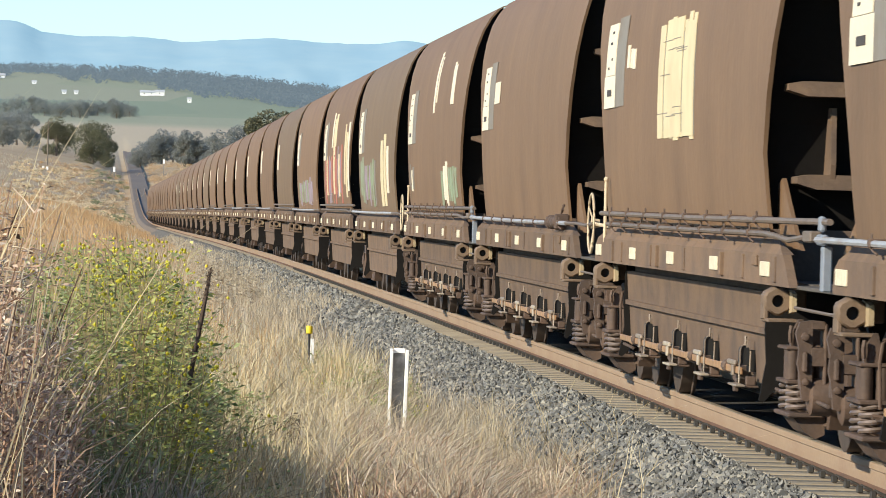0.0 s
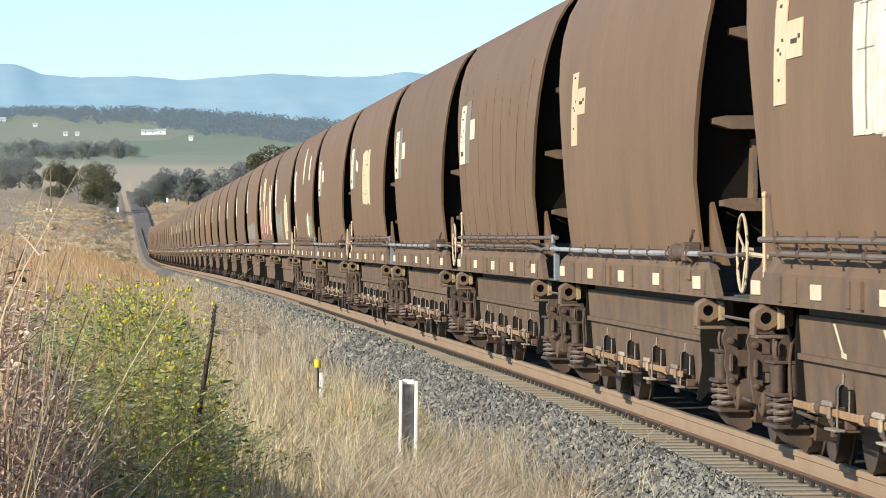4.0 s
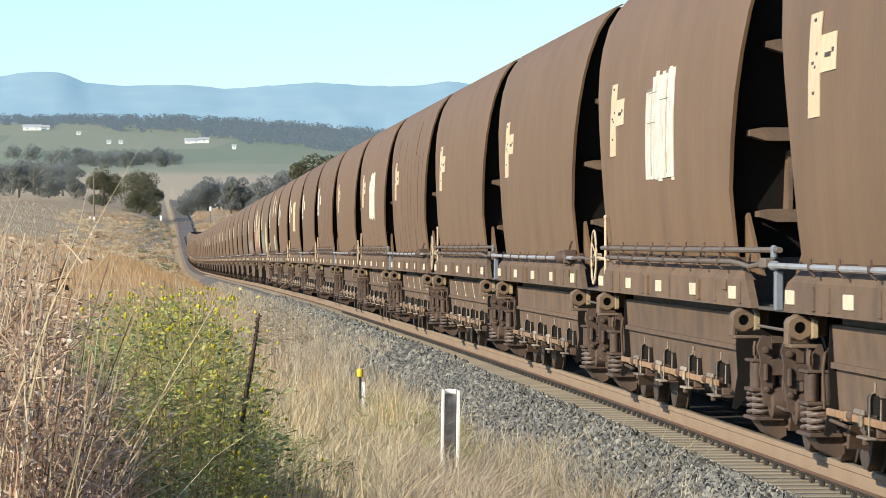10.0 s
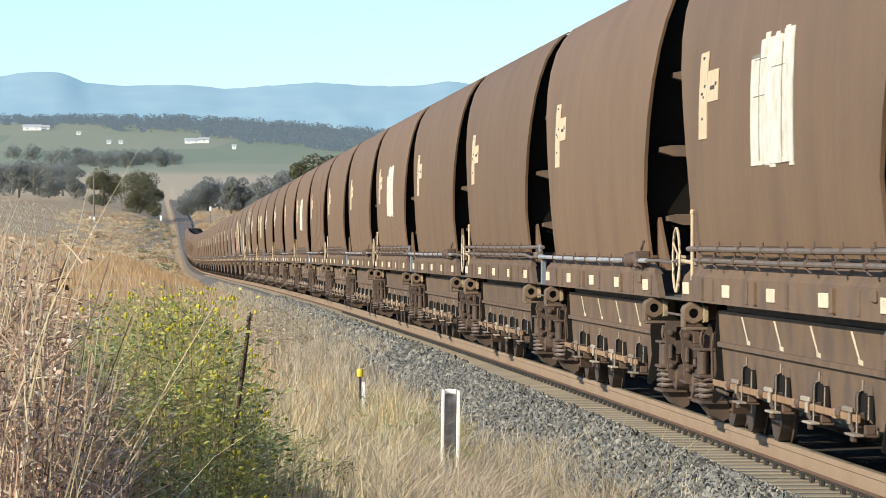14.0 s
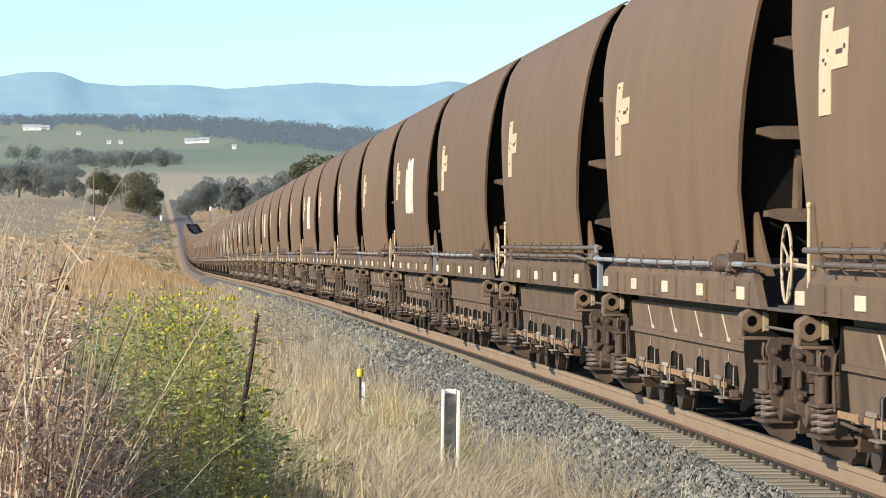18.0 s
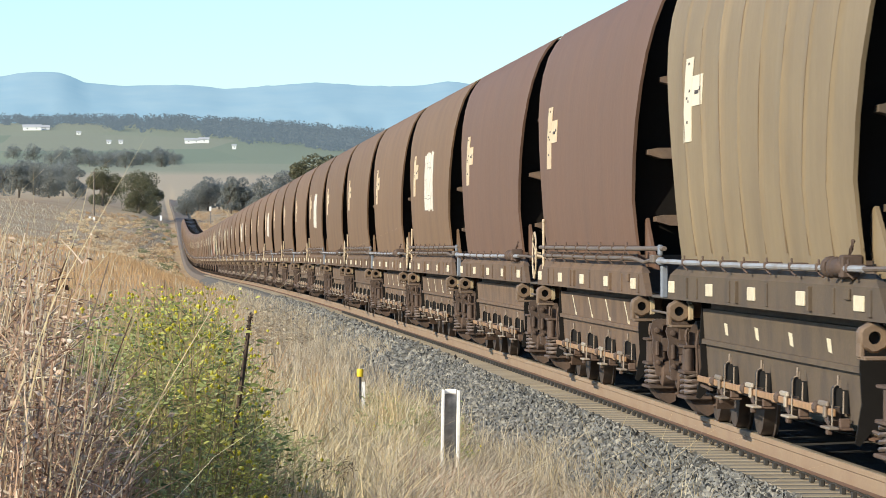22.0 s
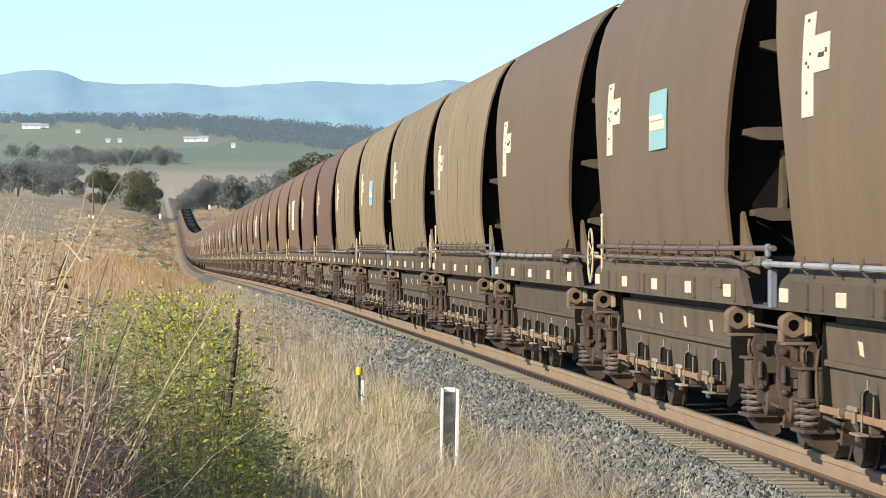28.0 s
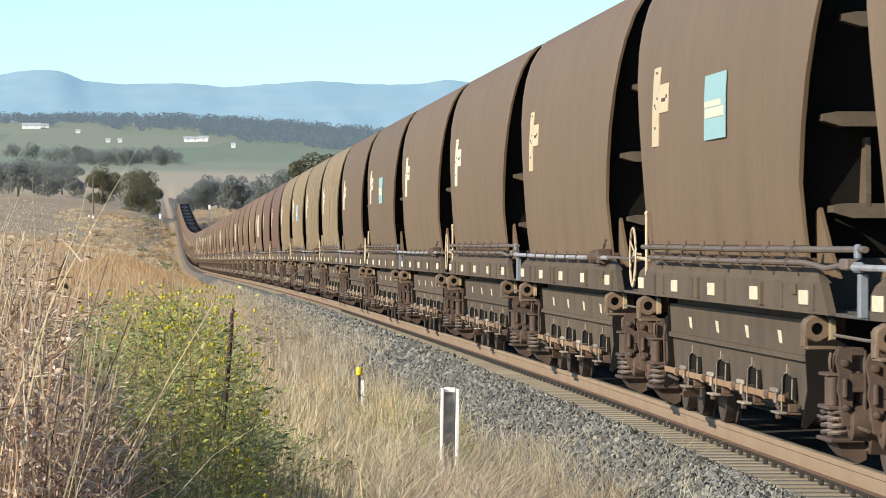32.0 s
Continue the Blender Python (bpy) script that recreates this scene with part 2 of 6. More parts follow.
def ground_material():
    """Dry verge near by, paddocks of straw and green further off."""
    m = mat("dry_grassland", (0.44, 0.325, 0.19), 0.95, 0, (5, 0.3), (0.05, 0.4), (0.36, 0.225, 0.115), 0.02)
    nt = m.node_tree
    N, Lk = nt.nodes, nt.links
    geo = N.new("ShaderNodeNewGeometry")
    sep = N.new("ShaderNodeSeparateXYZ")
    Lk.new(geo.outputs["Position"], sep.inputs[0])
    mp = N.new("ShaderNodeMapping")
    mp.inputs["Scale"].default_value = (0.010, 0.0022, 0)
    Lk.new(geo.outputs["Position"], mp.inputs["Vector"])
    vor = N.new("ShaderNodeTexVoronoi")
    vor.inputs["Scale"].default_value = 1.0
    Lk.new(mp.outputs[0], vor.inputs["Vector"])
    cr = N.new("ShaderNodeValToRGB")
    stops = [(0.0, (0.30, 0.31, 0.21)), (0.3, (0.24, 0.28, 0.18)), (0.5, (0.33, 0.32, 0.22)), (0.7, (0.21, 0.26, 0.17)), (1.0, (0.36, 0.34, 0.23))]
    while len(cr.color_ramp.elements) < len(stops):
        cr.color_ramp.elements.new(0.5)
    for e, (p, c) in zip(cr.color_ramp.elements, stops):
        e.position, e.color = p, (*c, 1)
    sc = N.new("ShaderNodeSeparateColor")
    Lk.new(vor.outputs["Color"], sc.inputs[0])
    Lk.new(sc.outputs[0], cr.inputs[0])
    far = N.new("ShaderNodeMapRange")
    far.inputs["From Min"].default_value, far.inputs["From Max"].default_value = 1000, 1400
    Lk.new(sep.outputs["Y"], far.inputs["Value"])
    mx = N.new("ShaderNodeMix"); mx.data_type = "RGBA"
    hsv = next(n for n in N if n.type == "HUE_SAT")
    old = hsv.inputs["Color"].links[0].from_socket
    Lk.new(far.outputs[0], mx.inputs["Factor"])
    # straw paddocks first, then green ones on the slope beyond
    green = N.new("ShaderNodeMapRange")
    green.inputs["From Min"].default_value, green.inputs["From Max"].default_value = 1800, 2000
    Lk.new(sep.outputs["Y"], green.inputs["Value"])
    pad = N.new("ShaderNodeMix"); pad.data_type = "RGBA"
    Lk.new(green.outputs[0], pad.inputs["Factor"])
    pad.inputs["A"].default_value = (0.46, 0.38, 0.26, 1)
    Lk.new(cr.outputs[0], pad.inputs["B"])
    # near ground painted darker, as the shade in gaps between the grass
    near_shade = N.new("ShaderNodeMapRange")
    near_shade.inputs["From Min"].default_value, near_shade.inputs["From Max"].default_value = 60, 170
    Lk.new(sep.outputs["Y"], near_shade.inputs["Value"])
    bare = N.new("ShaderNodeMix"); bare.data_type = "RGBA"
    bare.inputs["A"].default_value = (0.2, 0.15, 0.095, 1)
    Lk.new(near_shade.outputs[0], bare.inputs["Factor"])
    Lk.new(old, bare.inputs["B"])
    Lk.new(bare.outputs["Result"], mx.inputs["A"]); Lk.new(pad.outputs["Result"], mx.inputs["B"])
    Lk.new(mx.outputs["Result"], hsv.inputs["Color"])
    return m


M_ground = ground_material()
gx = spread([(-2400, -300, 14), (-300, -40, 20), (-40, -12, 16), (-12, -1.5, 26), (-1.5, 1.5, 4), (1.5, 12, 16), (12, 60, 10), (60, 400, 14), (400, 2400, 14)])
gy = spread([(-200, 0, 10), (0, 120, 90), (120, 300, 60), (300, 700, 50), (700, 1500, 40), (1500, 4700, 60)])
g = G()
g.add([(x + line_at(min(max(y, -200), 4900), 1), y, ground_z(x + line_at(min(max(y, -200), 4900), 1), y)) for y in gy for x in gx],
      [(j * len(gx) + i, j * len(gx) + i + 1, (j + 1) * len(gx) + i + 1, (j + 1) * len(gx) + i) for j in range(len(gy) - 1) for i in range(len(gx) - 1)])
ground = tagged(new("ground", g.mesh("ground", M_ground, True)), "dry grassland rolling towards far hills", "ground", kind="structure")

# ---------------------------------------------------------------- track
def sweep(name, outline, y0, y1, dy, material, x_off=0.0, smooth=False):
    """An outline in x and z carried along the track."""
    g = G()
    n = len(outline)
    ys = [y0 + (y1 - y0) * (i / dy) ** 1.0 for i in range(dy + 1)]
    for y in ys:
        p = track(y)
        g.v += [(p.x + x_off + a, y, p.z + b) for a, b in outline]
    for j in range(len(ys) - 1):
        g.f += [(j * n + i, j * n + (i + 1) % n, (j + 1) * n + (i + 1) % n, (j + 1) * n + i) for i in range(n)]
    g.f += [tuple(range(n)), tuple(reversed([(len(ys) - 1) * n + i for i in range(n)]))]
    return g.mesh(name, material, smooth)


RAIL_FOOT = [(-0.073, -0.192), (0.073, -0.192), (0.073, -0.178), (0.012, -0.16), (-0.012, -0.16), (-0.073, -0.178)]
RAIL_WEB = [(-0.012, -0.162), (0.012, -0.162), (0.010, -0.056), (0.035, -0.046), (0.035, -0.004), (-0.035, -0.004), (-0.037, -0.012), (-0.036, -0.046), (-0.022, -0.056), (-0.018, -0.12)]
RAIL_TOP = [(-0.030, -0.006), (0.030, -0.006), (0.024, 0.0), (-0.024, 0.0)]
for side in (-1, 1):
    rail = new("rail", None)
    tagged(rail, "rusty steel rail with a burnished running surface", "rail", "rails of the track", "structure")
    part("rail_foot", sweep("rail_foot", RAIL_FOOT, -60, 900, 380, M_foot, side * 0.753), None, rail)
    part("rail_web", sweep("rail_web", RAIL_WEB, -60, 900, 380, M_rail, side * 0.753), None, rail)
    part("running_surface", sweep("running_surface", RAIL_TOP, -60, 640, 280, M_railtop, side * 0.753), None, rail)

M_far_bed = mat("dusty_brown_ballast", (0.15, 0.125, 0.105), 0.95, 0, (3, 0.3), (0.08, 0.25), (0.2, 0.16, 0.125), 0.03)
M_ballast = mat("blue_grey_ballast", (0.13, 0.13, 0.122), 0.95, 0, (16, 0.45), (0.8, 0.25), (0.2, 0.16, 0.115), 0.03)
part_b = sweep("ballast_bed", [(-2.75, -0.80), (-2.65, -0.70), (-1.62, -0.245), (-1.5, -0.213), (1.5, -0.213), (1.62, -0.245), (2.75, -0.75), (2.85, -0.85)], -60, 420, 200, M_ballast)
bed = tagged(new("ballast_bed", part_b), "grey crushed stone ballast under the track", "ballast", kind="structure")
part("far_ballast", sweep("far_ballast", [(-2.0, -0.80), (-1.55, -0.26), (-1.4, -0.24), (1.4, -0.24), (1.55, -0.26), (2.0, -0.85)], 420, 1400, 240, M_far_bed), None, bed)

# besides coal dust, this black strip paints the shade under the train
part("coal_dust", sweep("coal_dust", [(-0.67, -0.235), (-0.66, -0.196), (0, -0.204), (0.66, -0.196), (0.67, -0.235)], -60, 420, 200, mat("coal_dust_painted_shade", (0.022, 0.020, 0.018), 0.95, 0, (22, 0.4), (2.5, 0.3), (0.06, 0.05, 0.04), 0.02)), None, bed, "black coal dust between the rails, with the train's shade painted in")

# ---------------------------------------------------------------- coal wagons
PITCH = 15.1
HALF = 5.53                        # half the length of the body at the sill; the ends flare out above it
FACE = 5.57                        # boards are set out from here
PROFILE = [(1.36, 1.52), (1.395, 1.8), (1.425, 2.1), (1.437, 2.5), (1.436, 2.86), (1.42, 3.2), (1.385, 3.5), (1.335, 3.74), (1.26, 3.97), (1.17, 4.13), (1.06, 4.26), (0.98, 4.30)]
FLARE = [(1.5, 0.0), (2.1, 0.02), (2.67, 0.33), (3.33, 0.83), (3.72, 1.08), (4.0, 1.22), (4.34, 1.3)]


def flare(z):
    return float(np.interp(z, [f[0] for f in FLARE], [f[1] for f in FLARE]))


def side_x(z):
    for (a, za), (b, zb) in zip(PROFILE, PROFILE[1:]):
        if z <= zb:
            return a + (b - a) * (z - za) / (zb - za)
    return PROFILE[-1][0]


def side_sheet(ribs=()):
    """One curved side of the body with its welded seams or pressed ribs, 6 mm thick."""
    cols, off = set(), {}
    for i in range(25):
        cols.add(round(-1 + 2 * i / 24, 4))
    for r in ribs:
        for d, o in ((-0.007, 0.0), (-0.003, 0.012), (0.003, 0.012), (0.007, 0.0)):
            cols.add(round(r + d, 4)); off[round(r + d, 4)] = o
    cols = sorted(cols)
    g = G()
    n = len(PROFILE)
    for c in cols:
        o = off.get(c, 0.0)
        dent = 0.006 * math.sin(c * 12.0)
        g.v += [(-(a + (o if 0 < i < n - 2 else 0) + dent * math.sin(3.0 * z)), c * (HALF + flare(z)), z) for i, (a, z) in enumerate(PROFILE)]
    for c in cols:
        g.v += [(-(a - 0.03), c * (HALF + flare(z)), z - 0.004) for a, z in PROFILE]
    m = len(cols)
    for j in range(m - 1):
        for i in range(n - 1):
            a = j * n + i
            g.f.append((a, a + 1, a + n + 1, a + n))
            b = m * n + a
            g.f.append((b, b + n, b + n + 1, b + 1))
        g.f.append((j * n, (j + 1) * n, m * n + (j + 1) * n, m * n + j * n))
        g.f.append((j * n + n - 1, m * n + j * n + n - 1, m * n + (j + 1) * n + n - 1, (j + 1) * n + n - 1))
    for j in (0, m - 1):
        for i in range(n - 1):
            q = (j * n + i, m * n + j * n + i, m * n + j * n + i + 1, j * n + i + 1)
            g.f.append(q if j == 0 else tuple(reversed(q)))
    return g


def flip(me_g):
    h = G()
    h.v = [(-x, y, z) for x, y, z in me_g.v]
    h.f = [tuple(reversed(f)) for f in me_g.f]
    return h


def turn_end(g):
    h = G()
    h.v = [(-x, -y, z) for x, y, z in g.v]
    h.f = list(g.f)
    return h


MESHES = {}


def shared(key, make, material, smooth=False):
    if (key, material.name) not in MESHES:
        MESHES[(key, material.name)] = make().mesh(key, material, smooth)
    return MESHES[(key, material.name)]

M_worn = mat("worn_bare_casting", (0.3, 0.25, 0.195), 0.55, 0.2, (30, 0.2), (6, 0.3), (0.2, 0.14, 0.1), 0.002, 0.1)
M_copper = mat("rubbed_copper_brown_bar", (0.43, 0.25, 0.125), 0.5, 0.1, (30, 0.2), (6, 0.3), (0.2, 0.12, 0.07), 0.002, 0.12)
M_pale_worn = mat("pale_rubbed_block", (0.42, 0.36, 0.28), 0.5, 0.1, (30, 0.15), (7, 0.3), (0.36, 0.28, 0.2), 0.002, 0.1)
M_rust_dark = mat("dark_rusty_plate", (0.105, 0.07, 0.052), 0.8, 0, (30, 0.25), (6, 0.3), (0.05, 0.045, 0.037), 0.002, 0.15)


def coil(cx, cy, z0, z1, r, wire, turns=4, n=11):
    pts = [(cx + r * math.cos(2 * math.pi * k / n), cy + r * math.sin(2 * math.pi * k / n), z0 + (z1 - z0) * k / (turns * n)) for k in range(turns * n + 1)]
    return G().tube(pts, wire, 6)


def ring_plate(cx, z, r_out, r_in, thick):
    """A six-sided casting with a blind round hole, a lip below it and a flat cheek towards the track."""
    n = 18
    g = G()
    outer = []
    for k in range(n):
        a = 2 * math.pi * k / n
        q = r_out * (1 + 0.055 * math.cos(6 * a + math.pi))
        outer.append((q * math.cos(a), q * math.sin(a)))
    for y, k_in in ((-thick - 0.02, 0.86), (-thick, 1.0), (thick, 1.0), (thick + 0.02, 0.86)):
        g.v += [(cx + p * k_in, y, z + q * k_in) for p, q in outer]
    for y in (thick + 0.02, -thick - 0.02):
        g.v += [(cx + r_in * math.cos(2 * math.pi * k / n), y, z + r_in * math.sin(2 * math.pi * k / n)) for k in range(n)]
    for ring in range(6):
        a, b = ring, (ring + 1) % 6
        g.f += [(a * n + k, a * n + (k + 1) % n, b * n + (k + 1) % n, b * n + k) for k in range(n)]
    g.box(cx - 0.088, cx + 0.12, -thick - 0.16, thick, z - 0.145, z - 0.118, 0.006)
    g.box(cx - 0.095, cx - 0.06, -thick, thick, z - 0.13, z - 0.03, 0.008)
    g.box(cx + 0.08, cx + 0.2, -thick, thick, z - 0.06, z + 0.09, 0.012)
    return g


def wheelset_mesh():
    g = G()
    for s in (-1, 1):
        g.lathe([(-0.07, 0.40), (-0.065, 0.455), (0.035, 0.462), (0.045, 0.49), (0.07, 0.49), (0.075, 0.41), (0.03, 0.37), (0.05, 0.16), (0.09, 0.12)] if s > 0 else
                [(-0.09, 0.12), (-0.05, 0.16), (-0.03, 0.37), (-0.075, 0.41), (-0.07, 0.49), (-0.045, 0.49), (-0.035, 0.462), (0.065, 0.455), (0.07, 0.40)],
                (-s * 0.753, 0, 0), "x", 24)
        g.box(-s * 0.753 - 0.03, -s * 0.753 + 0.03, -0.02, 0.02, 0.18, 0.33)
    g.lathe([(-1.02, 0.075), (-0.7, 0.09), (0.7, 0.09), (1.02, 0.075)], (0, 0, 0), "x", 10)
    return g


def sideframe_mesh():
    g = G()
    top = [(-1.12, 0.62), (-0.72, 0.66), (-0.45, 0.86), (0.45, 0.86), (0.72, 0.66), (1.12, 0.62)]
    g.prism(top + [(1.12, 0.46), (0.66, 0.50), (0.42, 0.70), (-0.42, 0.70), (-0.66, 0.50), (-1.12, 0.46)], "x", -1.12, -1.0)
    g.prism([(-0.62, 0.52), (-0.42, 0.22), (0.42, 0.22), (0.62, 0.52), (0.52, 0.56), (0.36, 0.34), (-0.36, 0.34), (-0.52, 0.56)], "x", -1.13, -0.98)
    g.box(-1.15, -1.02, -0.34, 0.34, 0.22, 0.27, 0.02)
    for s in (-1, 1):
        g.box(-1.11, -1.01, s * 0.32 - 0.05, s * 0.32 + 0.05, 0.3, 0.74, 0.015)
    return g


def pedestal_mesh():
    """The tall guide over an outer axle end: a bulging column beside two windows that face along the line."""
    g = G()
    g.prism([(-1.45, 0.88), (-1.425, 0.955), (-1.34, 0.97), (-1.335, 0.48), (-1.36, 0.43), (-1.40, 0.44), (-1.415, 0.6), (-1.435, 0.68), (-1.425, 0.78)], "y", -0.085, -0.02)
    g.box(-1.41, -1.35, -0.02, 0.07, 0.5, 0.9, 0.012)
    g.lathe([(-0.125, 0.008), (-0.12, 0.026), (-0.085, 0.03)], (-1.39, 0, 0.86), "y", 8)
    g.lathe([(-0.125, 0.008), (-0.12, 0.022), (-0.085, 0.026)], (-1.38, 0, 0.56), "y", 8)
    g.box(-1.405, -1.365, -0.115, -0.08, 0.62, 0.76, 0.012)
    g.box(-1.262, -1.236, -0.09, 0.09, 0.45, 0.95, 0.008)
    for z0, z1 in ((0.445, 0.505), (0.66, 0.79), (0.905, 0.965)):
        g.box(-1.352, -1.25, -0.088, 0.088, z0, z1, 0.008)
    g.lathe([(-0.15, 0.09), (-0.13, 0.125), (0.0, 0.13)], (-1.20, 0, 0.46), "x", 12)
    return g


def column_mesh():
    """The friction casting over a spring nest: two rounded uprights, a cap plate and a pointed shoe behind them."""
    g = G()
    for x in (-1.355, -1.255):
        g.prism([(x + 0.042 * math.cos(a * math.pi / 6), -0.2 - 0.04 * math.sin(a * math.pi / 6)) for a in range(7)] + [(x - 0.042, -0.06), (x + 0.042, -0.06)], "z", 0.55, 0.745)
    g.box(-1.405, -1.2, -0.245, 0.22, 0.745, 0.772, 0.008)
    g.prism([(-1.37, 0.77), (-1.36, 0.86), (-1.315, 0.955), (-1.285, 0.955), (-1.262, 0.87), (-1.262, 0.77)], "y", -0.17, -0.1)
    g.prism([(-1.25, 0.77), (-1.235, 0.88), (-1.2, 0.945), (-1.15, 0.94), (-1.12, 0.86), (-1.12, 0.77)], "y", -0.06, 0.06)
    g.box(-1.405, -1.19, -0.26, 0.26, 0.515, 0.548, 0.008)
    g.box(-1.2, -1.1, -0.14, 0.14, 0.4, 0.78, 0.015)
    g.tube([(-1.375, -0.2, 0.8), (-1.38, -0.21, 0.86), (-1.37, -0.2, 0.91)], 0.016, 6)
    return g


def hanger_mesh():
    """A bent brake hanger that hooks over the shoe."""
    pts = [(-1.3, -0.42, 0.5), (-1.31, -0.42, 0.78), (-1.295, -0.42, 0.9), (-1.25, -0.42, 0.95), (-1.2, -0.42, 0.93), (-1.18, -0.42, 0.85)]
    return G().tube(pts, 0.012, 7).tube([(-1.36, -0.5, 0.46), (-1.2, -0.5, 0.44)], 0.016, 6)


def brake_rod_mesh():
    return G().tube([(-1.3, -1.5, 0.42), (-1.3, -0.5, 0.44), (-1.24, 0.6, 0.4), (-1.24, 1.4, 0.42)], 0.014, 6)


def spring_seat():
    return G().box(-1.40, -1.16, -0.36, 0.36, 0.295, 0.325, 0.008).prism([(-1.36, 0.30), (-1.14, 0.30), (-1.14, 0.18), (-1.2, 0.15), (-1.27, 0.19)], "y", -0.3, 0.3)


def build_bogie(wagon, y, near=True):
    """bogie > sideframe, pedestals, springs, columns, bolster, wheelsets."""
    b = part("bogie", shared("bolster_beam", lambda: G().box(-1.0, 1.0, -0.2, 0.2, 0.52, 0.78, 0.03), M_frame), None, wagon, "rusty three-piece bogie", (0, y, 0))
    part("sideframe", shared("sideframe", sideframe_mesh, M_rust), None, b)
    part("sideframe", shared("sideframe_far", lambda: flip(sideframe_mesh()), M_rust), None, b)
    for s in (-1, 1):
        w = part("wheelset", shared("wheelset", wheelset_mesh, M_steel_dark, True), None, b, "dark steel wheelset", (0, s * 0.9, 0.462))
        WHEELS[s].append(w)
        if near and s * y > 0:
            part("pedestal", shared("pedestal", pedestal_mesh, M_rust, True), None, b, "", (0, s * 0.9, 0))
    if near:
        for k, yy in enumerate((-0.17, 0.17)):
            part("spring", shared("spring", lambda: coil(-1.305, 0, 0.33, 0.52, 0.076, 0.0165), M_spring, True), None, b, "bare steel coil spring", (0, yy, 0))
        part("spring_seat", shared("spring_seat", spring_seat, M_rust), None, b)
        part("brake_hanger", shared("brake_hanger", hanger_mesh, M_rust), None, b)
        part("brake_rod", shared("brake_rod", brake_rod_mesh, M_rust_dark), None, b)
        part("friction_column", shared("friction_column", column_mesh, M_rust, True), None, b)
        part("brake_block", shared("brake_block", lambda: G().box(-0.85, -0.66, -0.06, 0.06, 0.3, 0.62, 0.02), M_dark), None, b, "", (0, 0.36, 0))
        part("brake_block", shared("brake_block", None, M_dark), None, b, "", (0, -0.36, 0))
    return b


M_spring = mat("dusty_spring_steel", (0.24, 0.185, 0.15), 0.36, 0.45, (30, 0.2), (6, 0.3), (0.16, 0.1, 0.075), 0.001, 0.2)
M_steel_dark = mat("dark_wheel_steel", (0.07, 0.055, 0.047), 0.7, 0.2, (25, 0.2), (4, 0.3), (0.12, 0.08, 0.06), 0.002)
WHEELS = {-1: [], 1: []}


def clips_mesh():
    """A band round the pipe with a hooked stay down to the sill."""
    g = G().box(-1.527, -1.39, -0.045, 0.045, -0.026, 0.027, 0.006)
    g.tube([(-1.515, 0.0, -0.02), (-1.505, -0.04, -0.045), (-1.49, -0.12, -0.065)], 0.008, 5)
    return g.tube([(-1.5, 0.03, 0.02), (-1.5, 0.05, 0.055)], 0.008, 5)


def pipe_mesh(y0, y1, r, x=-1.5):
    return G().tube([(x, y0, 0), (x, (y0 + y1) / 2, -0.008), (x, y1, 0)], r, 8)


def handwheel_mesh():
    g = G().tube([(0, 0.28 * math.cos(a * math.pi / 14), 0.28 * math.sin(a * math.pi / 14)) for a in range(28)], 0.012, 6, True)
    for k in range(3):
        a = radians(20 + 120 * k)
        g.tube([(0.03, 0, 0), (0.0, 0.28 * math.cos(a), 0.28 * math.sin(a))], 0.009, 6)
    g.lathe([(0, 0.05), (0.08, 0.04)], (0, 0, 0), "x", 10)
    return g


def hopper_mesh():
    """The lower hopper between the bogies, in one folded body with a seam flange."""
    out = [(-1.29, 1.105), (-1.275, 0.845), (-1.30, 0.84), (-1.30, 0.80), (-1.26, 0.795), (-1.235, 0.43), (-1.0, 0.40)]
    return G().prism(out + [(-x, z) for x, z in reversed(out)], "y", -5.08, 4.52)


ARCH = [(-1.362, 0.55), (-1.362, 0.645)] + [(-1.328 - 0.034 * math.cos(k * math.pi / 7), 0.65 + 0.045 * math.sin(k * math.pi / 7)) for k in range(8)] + [(-1.294, 0.645), (-1.294, 0.55)]


def latch_slot():
    """A black arched plate that stands across the hopper's side."""
    return G().prism(ARCH, "y", -0.06, 0.06).box(-1.30, -1.24, -0.05, 0.05, 0.5, 0.66)


def latch_frame():
    """A bent strap round the arch, with a pin above it and a stay down to the ledge."""
    g = G()
    g.tube([(x - 0.003, -0.07, z + 0.004) for x, z in ARCH[:8]], 0.006, 5)
    g.tube([(-1.328, -0.07, 0.695), (-1.326, -0.07, 0.765)], 0.009, 6)
    g.tube([(-1.315, -0.08, 0.68), (-1.313, -0.08, 0.735)], 0.006, 5)
    g.tube([(-1.292, -0.08, 0.50), (-1.289, -0.08, 0.655)], 0.007, 6)
    g.tube([(-1.37, -0.08, 0.41), (-1.369, -0.08, 0.56)], 0.007, 6)
    return g


def latch_block():
    """A flat bar that links one latch to the next."""
    return G().box(-1.362, -1.338, -0.05, 2.02, 0.478, 0.53, 0.006).box(-1.368, -1.33, 0.95, 1.15, 0.47, 0.538, 0.006)


def latch_head():
    """A worn block with a turned-down lip at the bar's joint."""
    return G().box(-1.375, -1.345, 0.2, 0.62, 0.535, 0.575, 0.01).box(-1.385, -1.365, 0.2, 0.3, 0.46, 0.54, 0.006).box(-1.43, -1.36, -0.35, 0.1, 0.398, 0.416, 0.004)


def latch_cam():
    return G().prism([(0.2, 0.53), (0.22, 0.44), (0.32, 0.40), (0.52, 0.43), (0.56, 0.53)], "x", -1.34, -1.27)


def latch_roller():
    return G().lathe([(-0.06, 0.03), (-0.045, 0.045), (0.045, 0.045), (0.06, 0.03)], (-1.345, 0.82, 0.515), "y", 10)


